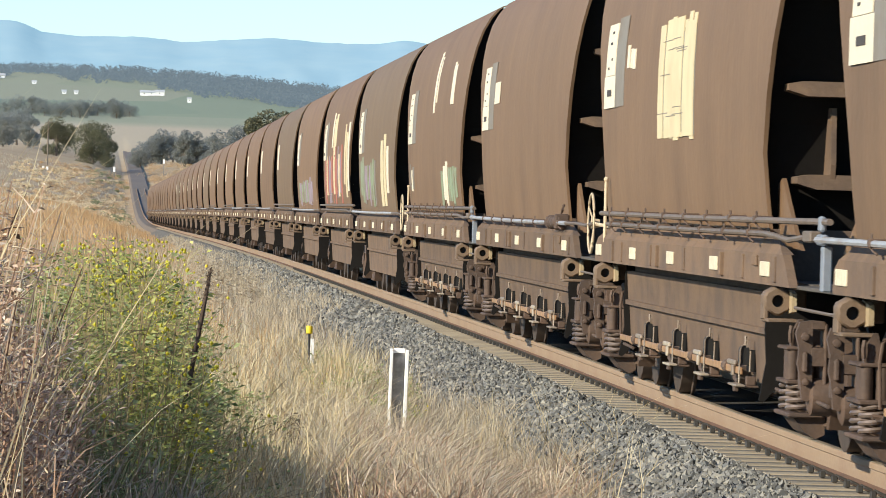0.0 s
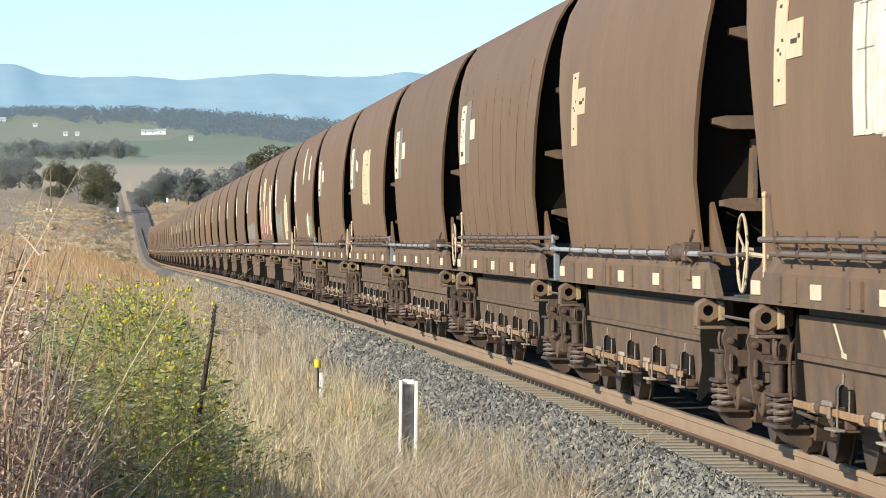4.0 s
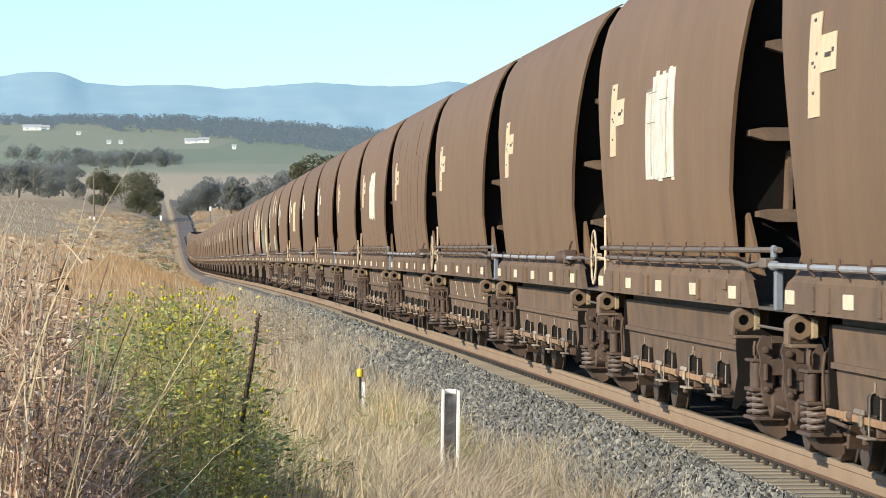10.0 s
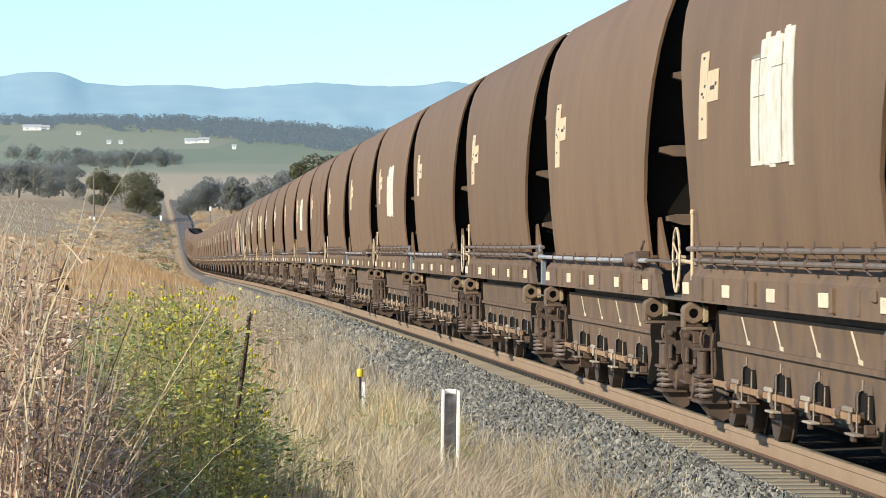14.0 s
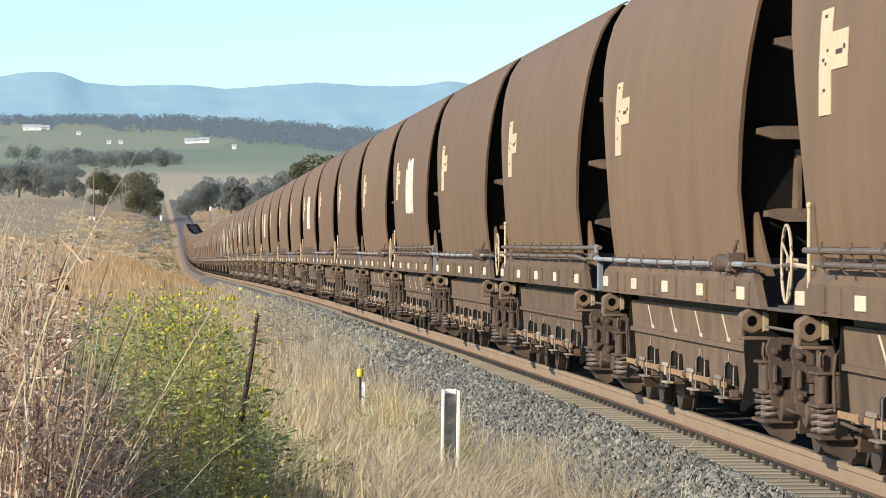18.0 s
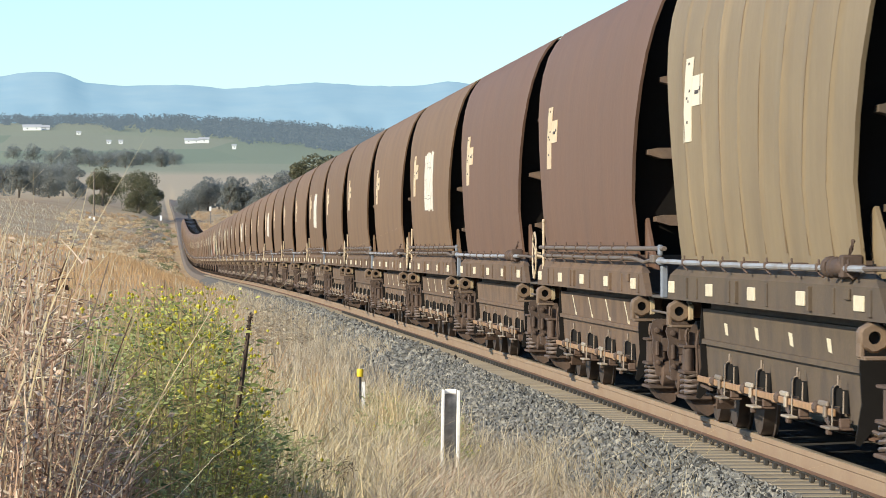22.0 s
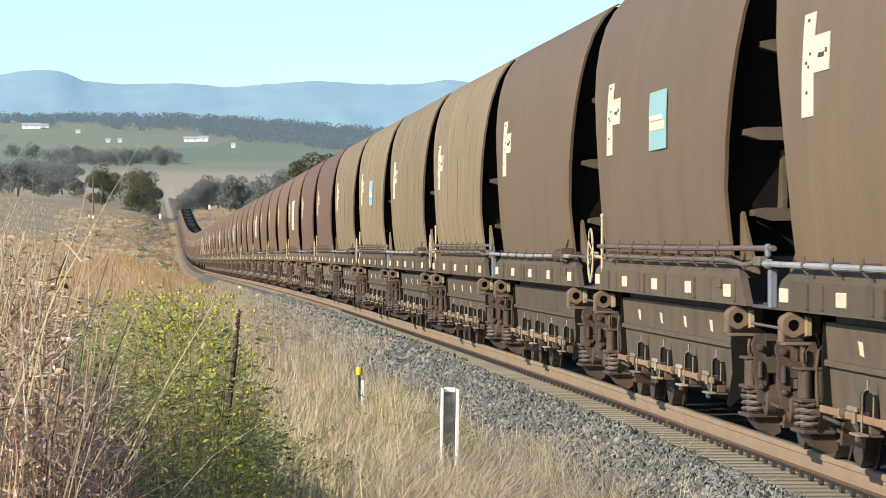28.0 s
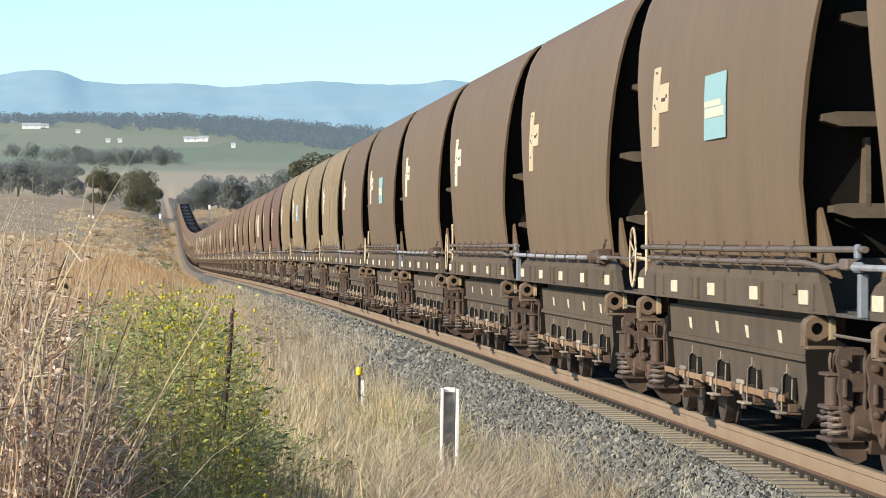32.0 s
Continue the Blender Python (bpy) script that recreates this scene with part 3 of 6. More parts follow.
def latch_ledge():
    return G().box(-1.42, -1.24, -0.22, -0.10, 0.388, 0.405, 0.004).box(-1.425, -1.39, -0.24, -0.14, 0.36, 0.41, 0.006).box(-1.33, -1.26, -0.2, -0.12, 0.405, 0.47, 0.005)


def build_wagon(kind, detail, body_mat, ribs, under):
    """One wagon at the origin: rail level, side towards -x is the camera's."""
    w = new("coal_wagon", None)
    w.empty_display_size = 0.5
    smooth_ribs = tuple(-1 + 2 * (i + 1) / 9 for i in range(8)) if ribs else ()
    rk = "ribbed" if ribs else "plain"
    part("side_sheet", shared("side_sheet_" + rk, lambda: side_sheet(smooth_ribs), body_mat, True), None, w)
    part("side_sheet", shared("side_sheet_far_" + rk, lambda: flip(side_sheet(smooth_ribs)), body_mat, True), None, w)
    def end_mesh():
        """A sloping sheet that follows the sides: upright at the top, running inwards below."""
        g = G()
        zs = [1.5, 1.9, 2.3, 2.7, 3.1, 3.4, 3.7, 3.95, 4.1, 4.2, 4.27]
        for o in (0.0, 0.05):
            for z in zs:
                y = -HALF - flare(z) + 0.16 + o
                g.v += [(-(side_x(z) - 0.035), y, z), (side_x(z) - 0.035, y, z)]
        m = len(zs)
        for k in range(m - 1):
            g.f += [(2 * k, 2 * k + 1, 2 * k + 3, 2 * k + 2), (2 * m + 2 * k, 2 * m + 2 * k + 2, 2 * m + 2 * k + 3, 2 * m + 2 * k + 1)]
        g.f.append((2 * m - 2, 2 * m - 1, 4 * m - 1, 4 * m - 2))
        return g
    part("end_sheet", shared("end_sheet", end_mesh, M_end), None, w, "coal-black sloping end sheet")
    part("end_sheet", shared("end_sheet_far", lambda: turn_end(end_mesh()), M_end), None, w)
    def coal_mesh():
        g = G()
        nx, ny = 6, 20
        for j in range(ny + 1):
            for i in range(nx + 1):
                x, y = -1.24 + 2.48 * i / nx, (-HALF - 0.95) + (2 * HALF + 1.9) * j / ny
                e = math.sin(math.pi * i / nx) * min(1, 3 * math.sin(math.pi * j / ny))
                g.v.append((x * (1 - 0.1 * (1 - abs(2 * i / nx - 1))), y, 3.95 + 0.30 * e + 0.06 * noise.noise(Vector((x * 2, y, 0)))))
        g.f = [(j * (nx + 1) + i, j * (nx + 1) + i + 1, (j + 1) * (nx + 1) + i + 1, (j + 1) * (nx + 1) + i) for j in range(ny) for i in range(nx)]
        return g
    part("coal_load", shared("coal_load", coal_mesh, M_coal, True), None, w, "heaped black coal")
    # frame
    def sill_mesh():
        """A folded side sill: a sloping top strip, an upright face with thin stiffeners, slanted at one end."""
        g = G()
        ring = [(-7.33, 1.175), (-6.95, 1.392), (5.62, 1.392), (5.8, 1.33), (5.84, 1.175)]
        g.prism(ring, "x", -1.46, -1.40)
        g.add([(-1.46, -6.95, 1.392), (-1.46, 5.62, 1.392), (-1.385, 5.3, 1.50), (-1.385, -6.2, 1.50), (-1.38, -6.95, 1.392), (-1.38, 5.62, 1.392)], [(0, 3, 2, 1), (0, 4, 3), (1, 2, 5)])
        for y, d in ((4.2, 0.02), (3.45, 0.014), (1.1, 0.014), (0.55, 0.03), (-1.3, 0.012), (-3.75, 0.03), (-4.9, 0.012), (-6.6, 0.014)):
            g.box(-1.46 - d, -1.455, y - 0.06, y + 0.06, 1.20, 1.375, 0.004)
        g.box(-1.48, -1.458, -5.72, -5.5, 1.30, 1.375, 0.006)
        return g
    sill = part("side_sill", shared("side_sill_" + kind, sill_mesh, under), None, w)
    part("side_sill", shared("side_sill_far_" + kind, lambda: flip(sill_mesh()), under), None, w)
    part("floor_frame", shared("floor_frame", lambda: G().box(-1.34, 1.34, -HALF, HALF, 1.18, 1.56).box(-1.22, 1.22, -5.0, 4.5, 1.1, 1.19).box(-0.3, 0.3, -6.95, 6.95, 0.78, 1.2), M_frame2), None, w)
    hop = part("hopper", shared("hopper", hopper_mesh, under), None, w)
    for s in (-1, 1):
        part("hopper_end", shared("hopper_end", lambda: G().prism([(-1.3, 1.11), (-1.315, 0.84), (-1.30, 0.6), (-1.345, 0.33), (-1.315, 0.315), (-1.24, 0.40), (1.24, 0.40), (1.315, 0.84), (1.3, 1.11)], "y", -0.02, 0.02), M_end), None, hop, "", (0, -5.1 if s < 0 else 4.54, 0))
        build_bogie(w, s * 5.95 - 0.7, detail)
        part("coupler", shared("coupler_%d" % s, lambda: G().box(-0.13, 0.13, *(sorted((s * 6.9, s * 7.4))), 0.78, 1.02, 0.03).box(-0.2, 0.2, *(sorted((s * 7.3, s * 7.53))), 0.74, 1.06, 0.05), M_steel_dark), None, w)
        part("jacking_pad", shared("jacking_pad", lambda: ring_plate(-1.42, 1.07, 0.098, 0.042, 0.09), M_pad, True), None, w, "ochre ring-shaped casting", (0, s * 5.87 - 0.53, 0))
        part("pad_cheek", shared("pad_cheek", lambda: G().prism([(-0.05, 0.985), (-0.24, 1.0), (-0.24, 1.125), (-0.05, 1.15)], "x", -1.342, -1.31), M_cheek), None, w, "rubbed cream side plate, painted as sunlit", (0, s * 5.87 - 0.53, 0))
        # a black disc closes the hole and paints its dark depth
        part("pad_bore", shared("pad_bore", lambda: G().lathe([(-0.03, 0.05), (0.03, 0.05)], (-1.42, 0, 1.07), "y", 14), M_black), None, w, "", (0, s * 5.87 - 0.53, 0))
    for i in range(5):
        y = (5.46, 2.5, -0.37, -3.24, -6.11)[i]
        part("reflector", shared("reflector", lambda: G().box(-1.472, -1.457, -0.22, 0.22, 1.232, 1.335, 0.004), M_refl), None, sill, "", (0, y, 0))
    if kind == "A":
        part("pipe", shared("pipe_upper", lambda: pipe_mesh(-9.35, 4.95, 0.022), M_pipe), None, w, "", (0, 0, 1.625))
        part("pipe", shared("pipe_lower", lambda: G().tube([(-1.5, 4.4, 0), (-1.5, -1.0, -0.006), (-1.5, -6.4, 0), (-1.49, -6.9, -0.015), (-1.485, -7.4, -0.035), (-1.49, -7.9, -0.02), (-1.5, -8.5, 0.0)], 0.020, 8).box(-1.54, -1.46, -8.75, -8.4, -0.04, 0.035, 0.01), M_pipe), None, w, "", (0, 0, 1.53))
    else:
        part("pipe", shared("pipe_pale", lambda: pipe_mesh(-6.6, 6.3, 0.022), M_pipe_pale), None, w, "pale grey pipe", (0, 0, 1.51))
        part("brake_hose", shared("brake_hose", lambda: G().tube([(-1.5, -6.6, 1.51), (-1.47, -7.4, 1.515), (-1.46, -8.2, 1.50), (-1.5, -9.3, 1.52)], 0.017, 7), M_pipe), None, w)
    if detail:
        for i in range(8):
            y = -5.9 + i * 1.42
            if kind == "A":
                part("pipe_clip", shared("pipe_clip", clips_mesh, M_rust), None, w, "", (0, y, 1.625))
                part("pipe_clip", shared("pipe_clip", clips_mesh, M_rust), None, w, "", (0, y + 0.35 if i < 7 else 3.9, 1.53))
            else:
                part("pipe_clip", shared("pipe_clip", clips_mesh, M_rust), None, w, "", (0, y, 1.51))
        if kind == "A":
            hw = part("handwheel", shared("handwheel", handwheel_mesh, M_wheelcream, True), None, w, "cream-painted handwheel", (-1.49, 6.0, 1.525))
            hw.rotation_euler = (radians(12), 0, 0)
            part("handwheel_post", shared("handwheel_post", lambda: G().tube([(-1.45, 5.08, 1.36), (-1.45, 5.08, 1.93)], 0.016, 8).lathe([(0, 0.016), (0.012, 0.022), (0.03, 0.022), (0.045, 0.01)], (-1.45, 5.08, 1.92), "z", 8).tube([(-1.47, 6.0, 1.525), (-1.43, 5.4, 1.51), (-1.4, 5.1, 1.5)], 0.018, 6), M_wheelcream), None, w)
        else:
            part("brake_valve", shared("brake_valve", lambda: G().lathe([(-0.42, 0.03), (-0.38, 0.055), (-0.1, 0.06), (0.1, 0.06), (0.14, 0.045), (0.38, 0.04), (0.44, 0.02)], (-1.49, -5.3, 1.515), "y", 12).box(-1.53, -1.38, -5.75, -5.6, 1.44, 1.60, 0.015).lathe([(-0.05, 0.06), (-0.03, 0.075), (0.03, 0.075), (0.05, 0.06)], (-1.49, -5.0, 1.515), "y", 12).lathe([(-0.05, 0.06), (-0.03, 0.072), (0.03, 0.072), (0.05, 0.06)], (-1.49, -5.25, 1.515), "y", 12), M_rust, True), None, w, "rusty brake cylinder")
            part("angle_cock", shared("angle_cock", lambda: G().tube([(-1.47, -5.62, 1.55), (-1.45, -5.66, 1.64), (-1.43, -5.6, 1.69)], 0.017, 6), M_rust), None, w)
            part("bracket_post", shared("bracket_post", lambda: G().box(-1.49, -1.43, 6.08, 6.2, 1.18, 1.47, 0.008).box(-1.51, -1.47, 5.98, 6.3, 1.475, 1.545, 0.012).box(-1.525, -1.485, 6.0, 6.12, 1.56, 1.66, 0.012), M_bracket), None, w, "blue-grey steel bracket")
        for s in (-1, 1):
            for z, d, xx in ((3.26, 0.16, 1.22), (2.57, 0.24, 1.30), (1.92, 0.34, 1.2)):
                def rib(s=s, z=z, d=d, xx=xx):
                    ys = -HALF - flare(z) + 0.16
                    g = G().prism([(-xx, z - 0.035), (-xx + 0.14, z - 0.075), (xx - 0.14, z - 0.075), (xx, z - 0.035), (xx, z + 0.012), (xx - 0.1, z + 0.03), (-xx + 0.1, z + 0.03), (-xx, z + 0.012)], "y", ys - d, ys + 0.1)
                    if z < 2:
                        for x in (-0.95, 0.95):
                            g.prism([(ys - d, z), (ys - d - 0.02, z + 0.1), (-HALF - flare(2.4), z + 0.5), (-HALF - flare(2.4) + 0.3, z + 0.5), (ys + 0.1, z)], "x", x - 0.018, x + 0.018)
                    return g if s < 0 else turn_end(g)
                part("end_rib", shared("end_rib_%d_%d" % (s, round(z * 100)), rib, under), None, w)
            for x in ((-1.27, 1.27) if s < 0 else (1.27,)):
                def fin(s=s, x=x):
                    g = G().prism([(-HALF + 0.3, 1.42), (-6.59, 1.42), (-6.35, 1.52), (-6.13, 1.62), (-5.85, 1.77), (-5.58, 1.92), (-5.4, 1.88), (-HALF + 0.3, 1.80)], "x", x - 0.015, x + 0.015)
                    return g if s < 0 else turn_end(g)
                part("end_gusset", shared("end_gusset_%d_%d" % (s, x > 0), fin, body_mat), None, w)
            part("end_platform", shared("end_platform_%d" % s, lambda: G().box(-1.41, 1.41, *((-8.5, -7.0) if s < 0 else (5.5, 6.56)), 1.165, 1.19, 0.004).box(-1.3, 1.3, *((-7.3, -HALF) if s < 0 else (HALF, 5.9)), 1.16, 1.2), M_platform), None, w)
            part("tie_rod", shared("tie_rod_%d" % s, lambda: G().tube([(-1.37, -8.55, 1.03), (-1.36, -6.92, 1.035)] if s < 0 else [(-1.36, 5.6, 1.04), (-1.37, 6.55, 1.03)], 0.012, 6), M_pipe), None, w)
        for i in range(4):
            y = -4.1 + 2.13 * i
            sl = part("door_latch", shared("door_latch", latch_slot, M_black), None, hop, "black keyhole-shaped door slot", (0, y, 0))
            part("latch_frame", shared("latch_frame", latch_frame, M_worn), None, sl)
            part("latch_block", shared("latch_block", latch_block, M_copper), None, sl)
            part("latch_head", shared("latch_head", latch_head, (M_worn, M_pale_worn, M_pale_worn, M_worn)[i]), None, sl)
            part("latch_cam", shared("latch_cam", latch_cam, M_rust_dark), None, sl)
            part("latch_roller", shared("latch_roller", latch_roller, M_rust_dark), None, sl)
            part("latch_ledge", shared("latch_ledge", latch_ledge, M_rust), None, sl)
    return w


M_bracket = mat("blue_grey_bracket_paint", (0.2, 0.225, 0.265), 0.6, 0, (25, 0.2), (4, 0.3), (0.16, 0.15, 0.15), 0.001, 0.08)
M_platform = mat("dusty_deck_plate", (0.10, 0.085, 0.07), 0.8, 0, (30, 0.2), (2.5, 0.3), (0.05, 0.04, 0.034), 0.002, 0.1)
M_frame2 = mat("dusty_floor_frame", (0.12, 0.082, 0.06), 0.85, 0, (30, 0.2), (2.5, 0.3), (0.07, 0.05, 0.04), 0.003, 0.1)


def panel(name, w, y0, y1, z0, z1, material, label="", lift=0.012, cols=4, rows=6):
    """A thin plate that follows the curve of the side."""
    g = G()
    for o in (lift, lift - 0.008):
        for j in range(rows + 1):
            z = z0 + (z1 - z0) * j / rows
            for i in range(cols + 1):
                g.v.append((-(side_x(z) + o), y0 + (y1 - y0) * i / cols, z))
    n = cols + 1
    m = (rows + 1) * n
    for j in range(rows):
        for i in range(cols):
            a = j * n + i
            g.f.append((a, a + n, a + n + 1, a + 1))
            g.f.append((m + a, m + a + 1, m + a + n + 1, m + a + n))
    for i in range(cols):
        g.f += [(i, i + 1, m + i + 1, m + i), (rows * n + i, m + rows * n + i, m + rows * n + i + 1, rows * n + i + 1)]
    for j in range(rows):
        g.f += [(j * n, m + j * n, m + (j + 1) * n, (j + 1) * n), (j * n + cols, (j + 1) * n + cols, m + (j + 1) * n + cols, m + j * n + cols)]
    return part(name, g, material, w, label)



# ---------------------------------------------------------------- the train
N_FIRST, N_LAST = -20, 45
Y_REF = 37.43
TRAVEL = [(0, -164.7), (2, -139.8), (6, -90.2), (9, -52.0), (13, 0.0), (19, 79.4), (23, 133.7), (26, 175.1), (29, 216.7), (32, 258.6)]
travel_at = smooth_table(TRAVEL)
M_grey = mat("faded_grey_paint", (0.22, 0.20, 0.17), 0.7, 0, (20, 0.1), (3, 0.3), (0.18, 0.14, 0.1))
M_red = mat("faded_red_spray", (0.42, 0.14, 0.10), 0.7, 0, (14, 0.2), (3, 0.35), (0.24, 0.13, 0.09))
M_green = mat("faded_green_spray", (0.25, 0.31, 0.2), 0.7, 0, (14, 0.2), (3, 0.35), (0.2, 0.16, 0.11))
M_lilac = mat("faded_lilac_spray", (0.30, 0.24, 0.28), 0.7, 0, (14, 0.2), (3, 0.35), (0.2, 0.15, 0.11))
M_cream = mat("cream_paint_patch", (0.66, 0.56, 0.35), 0.65, 0, (20, 0.06), (2.5, 0.25), (0.5, 0.4, 0.24))


def seam_line(w, c, z0, z1, lift, material):
    """A thin welded seam from the sill upwards, spread like the side that it lies on."""
    g, n = G(), 12
    for o in (lift, lift - 0.01):
        for j in range(n + 1):
            z = z0 + (z1 - z0) * j / n
            y = c * (HALF + flare(z))
            g.v += [(-(side_x(z) + o), y - 0.014, z), (-(side_x(z) + o), y + 0.014, z)]
    m = 2 * n + 2
    for j in range(n):
        a = 2 * j
        g.f += [(a, a + 2, a + 3, a + 1), (a, m + a, m + a + 2, a + 2), (a + 1, a + 3, m + a + 3, m + a + 1)]
    part("seam", g, material, w)


def late_board(w, material):
    f = FACE
    b = panel("number_board", w, f - 1.52, f - 0.95, 2.55, 3.28, material, "cream number board with dark bars", 0.012)
    for z, a, c in ((3.23, 0.26, 0.36), (2.99, 0.12, 0.2), (2.93, 0.3, 0.4), (2.90, 0.2, 0.26), (2.72, 0.25, 0.34)):
        panel("lettering_bar", b, f - 1.52 + a, f - 1.52 + c, z - 0.011, z + 0.011, M_ink, "", 0.016, 1, 1)
    p = panel("data_panel", w, f - 2.3, f - 1.53, 2.85, 3.11, material, "", 0.011)
    for z, a, c in ((2.99, 0.1, 0.18), (2.965, 0.24, 0.52)):
        panel("lettering_bar", p, f - 2.3 + a, f - 2.3 + c, z - 0.016, z + 0.016, M_ink, "", 0.016, 1, 1)


def early_board(w):
    f = FACE
    panel("grey_panel", w, f - 1.75, f - 0.98, 2.6, 3.42, M_grey, "", 0.010)
    b = panel("number_board", w, f - 0.92, f - 0.12, 2.9, 3.38, M_board_white, "white number board with dark bars")
    for z, a, c in ((3.3, 0.3, 0.45), (3.2, 0.35, 0.5), (3.05, 0.25, 0.35), (2.97, 0.5, 0.6)):
        panel("lettering_bar", b, f - 0.92 + a, f - 0.92 + c, z - 0.011, z + 0.011, M_ink, "", 0.017, 1, 1)
    p = panel("data_panel", w, f - 1.0, f - 0.05, 2.6, 2.895, M_board_white)
    panel("lettering_bar", p, f - 0.7, f - 0.35, 2.71, 2.77, M_ink, "", 0.017, 1, 2)


def strips(w, rng, y0, y1, z0, z1, n, materials, ragged=0.25):
    """Paint left in upright streaks."""
    for i in range(n):
        a = y0 + (y1 - y0) * i / n
        b = a + (y1 - y0) / n * rng.uniform(0.55, 0.96)
        lo, hi = z0 + rng.uniform(0, ragged) * (z1 - z0), z1 - rng.uniform(0, ragged) * (z1 - z0)
        panel("paint_streak", w, a, b, lo, hi, rng.choice(materials), "", 0.008 + 0.0005 * (i % 3), 1, 5)


def white_patch(w, material, lines):
    """An old painted-over panel in three upright sheets with cracks between them."""
    y0, y1, z0, z1 = FACE - 7.08, FACE - 4.5, 2.27, 3.22
    cuts = [0.0, 0.18, 0.68, 1.0] if lines else [0.0, 0.22, 0.74, 1.0]
    tops = [0.0, 0.03, -0.03] if lines else [-0.13, 0.0, 0.03]
    base = panel("painted_patch", w, y0 + 0.02, y1 - 0.02, z0 + 0.01, z1 - 0.10, M_grey, "", 0.006)
    for a, b, o in zip(cuts, cuts[1:], tops):
        panel("patch_sheet", base, y1 - (y1 - y0) * b + 0.05, y1 - (y1 - y0) * a - 0.05, z0, z1 + o, material, "", 0.012, 2, 8)
    r = random.Random(3)
    strips(base, r, y0 + 0.06, y1 - 0.8, z1 - 0.08, z1 + 0.05, 6, [material], 0.45)
    strips(base, r, y0 + 0.06, y1 - 0.06, z0 - 0.03, z0 + 0.05, 7, [material], 0.4)
    for k in range(11 if lines else 3):
        ya = y0 + (y1 - y0) * r.uniform(0.1, 0.7)
        za = z0 + (z1 - z0) * r.uniform(0.15, 0.85)
        panel("crack", base, ya, ya + r.uniform(0.4, 0.8), za, za + 0.007, M_grey, "", 0.014, 2, 1)


def colour_panel(w, material):
    y0, y1, z0, z1 = FACE - 6.8, FACE - 5.3, 2.52, 3.06
    base = panel("colour_panel", w, y0, y1, z0, z1, material, "faded blue-green painted panel", 0.016)
    panel("white_stripe", base, y0 + 0.1, y1 - 0.1, z0 + 0.18, z0 + 0.26, M_board_white, "", 0.021, 2, 2)
    panel("white_stripe", base, y0 + 0.3, y1 - 0.05, z0 + 0.27, z0 + 0.32, M_board_white, "", 0.021, 2, 2)


PATCHED = {7: M_patch, 3: M_patch, -1: M_patch, -5: M_patch, 11: M_cream}
TAN = {-8, -9, -10, -11}
GREYISH = {-12, -13, -14, -15, -18, -19, 14, 17, 24, 30}
RUSTY = {-6, -7}
SLASHED = {-1, 0, 5, 6, 7, -4, -5, -7, -8, -9, -10, -11, -13, -14, -15, -16, -17}
PLAIN_LABEL = "dusty brown coal hopper wagon in a long train"
SEAMED = {9, 6}
M_seam = mat("dark_weld_seam", (0.158, 0.095, 0.057), 0.6, 0, (20, 0.2), (2, 0.3), (0.178, 0.108, 0.064))
M_seam_tan = mat("grimy_seam", (0.185, 0.132, 0.076), 0.65, 0, (20, 0.2), (2, 0.35), (0.21, 0.155, 0.095))
TRAIN = {}
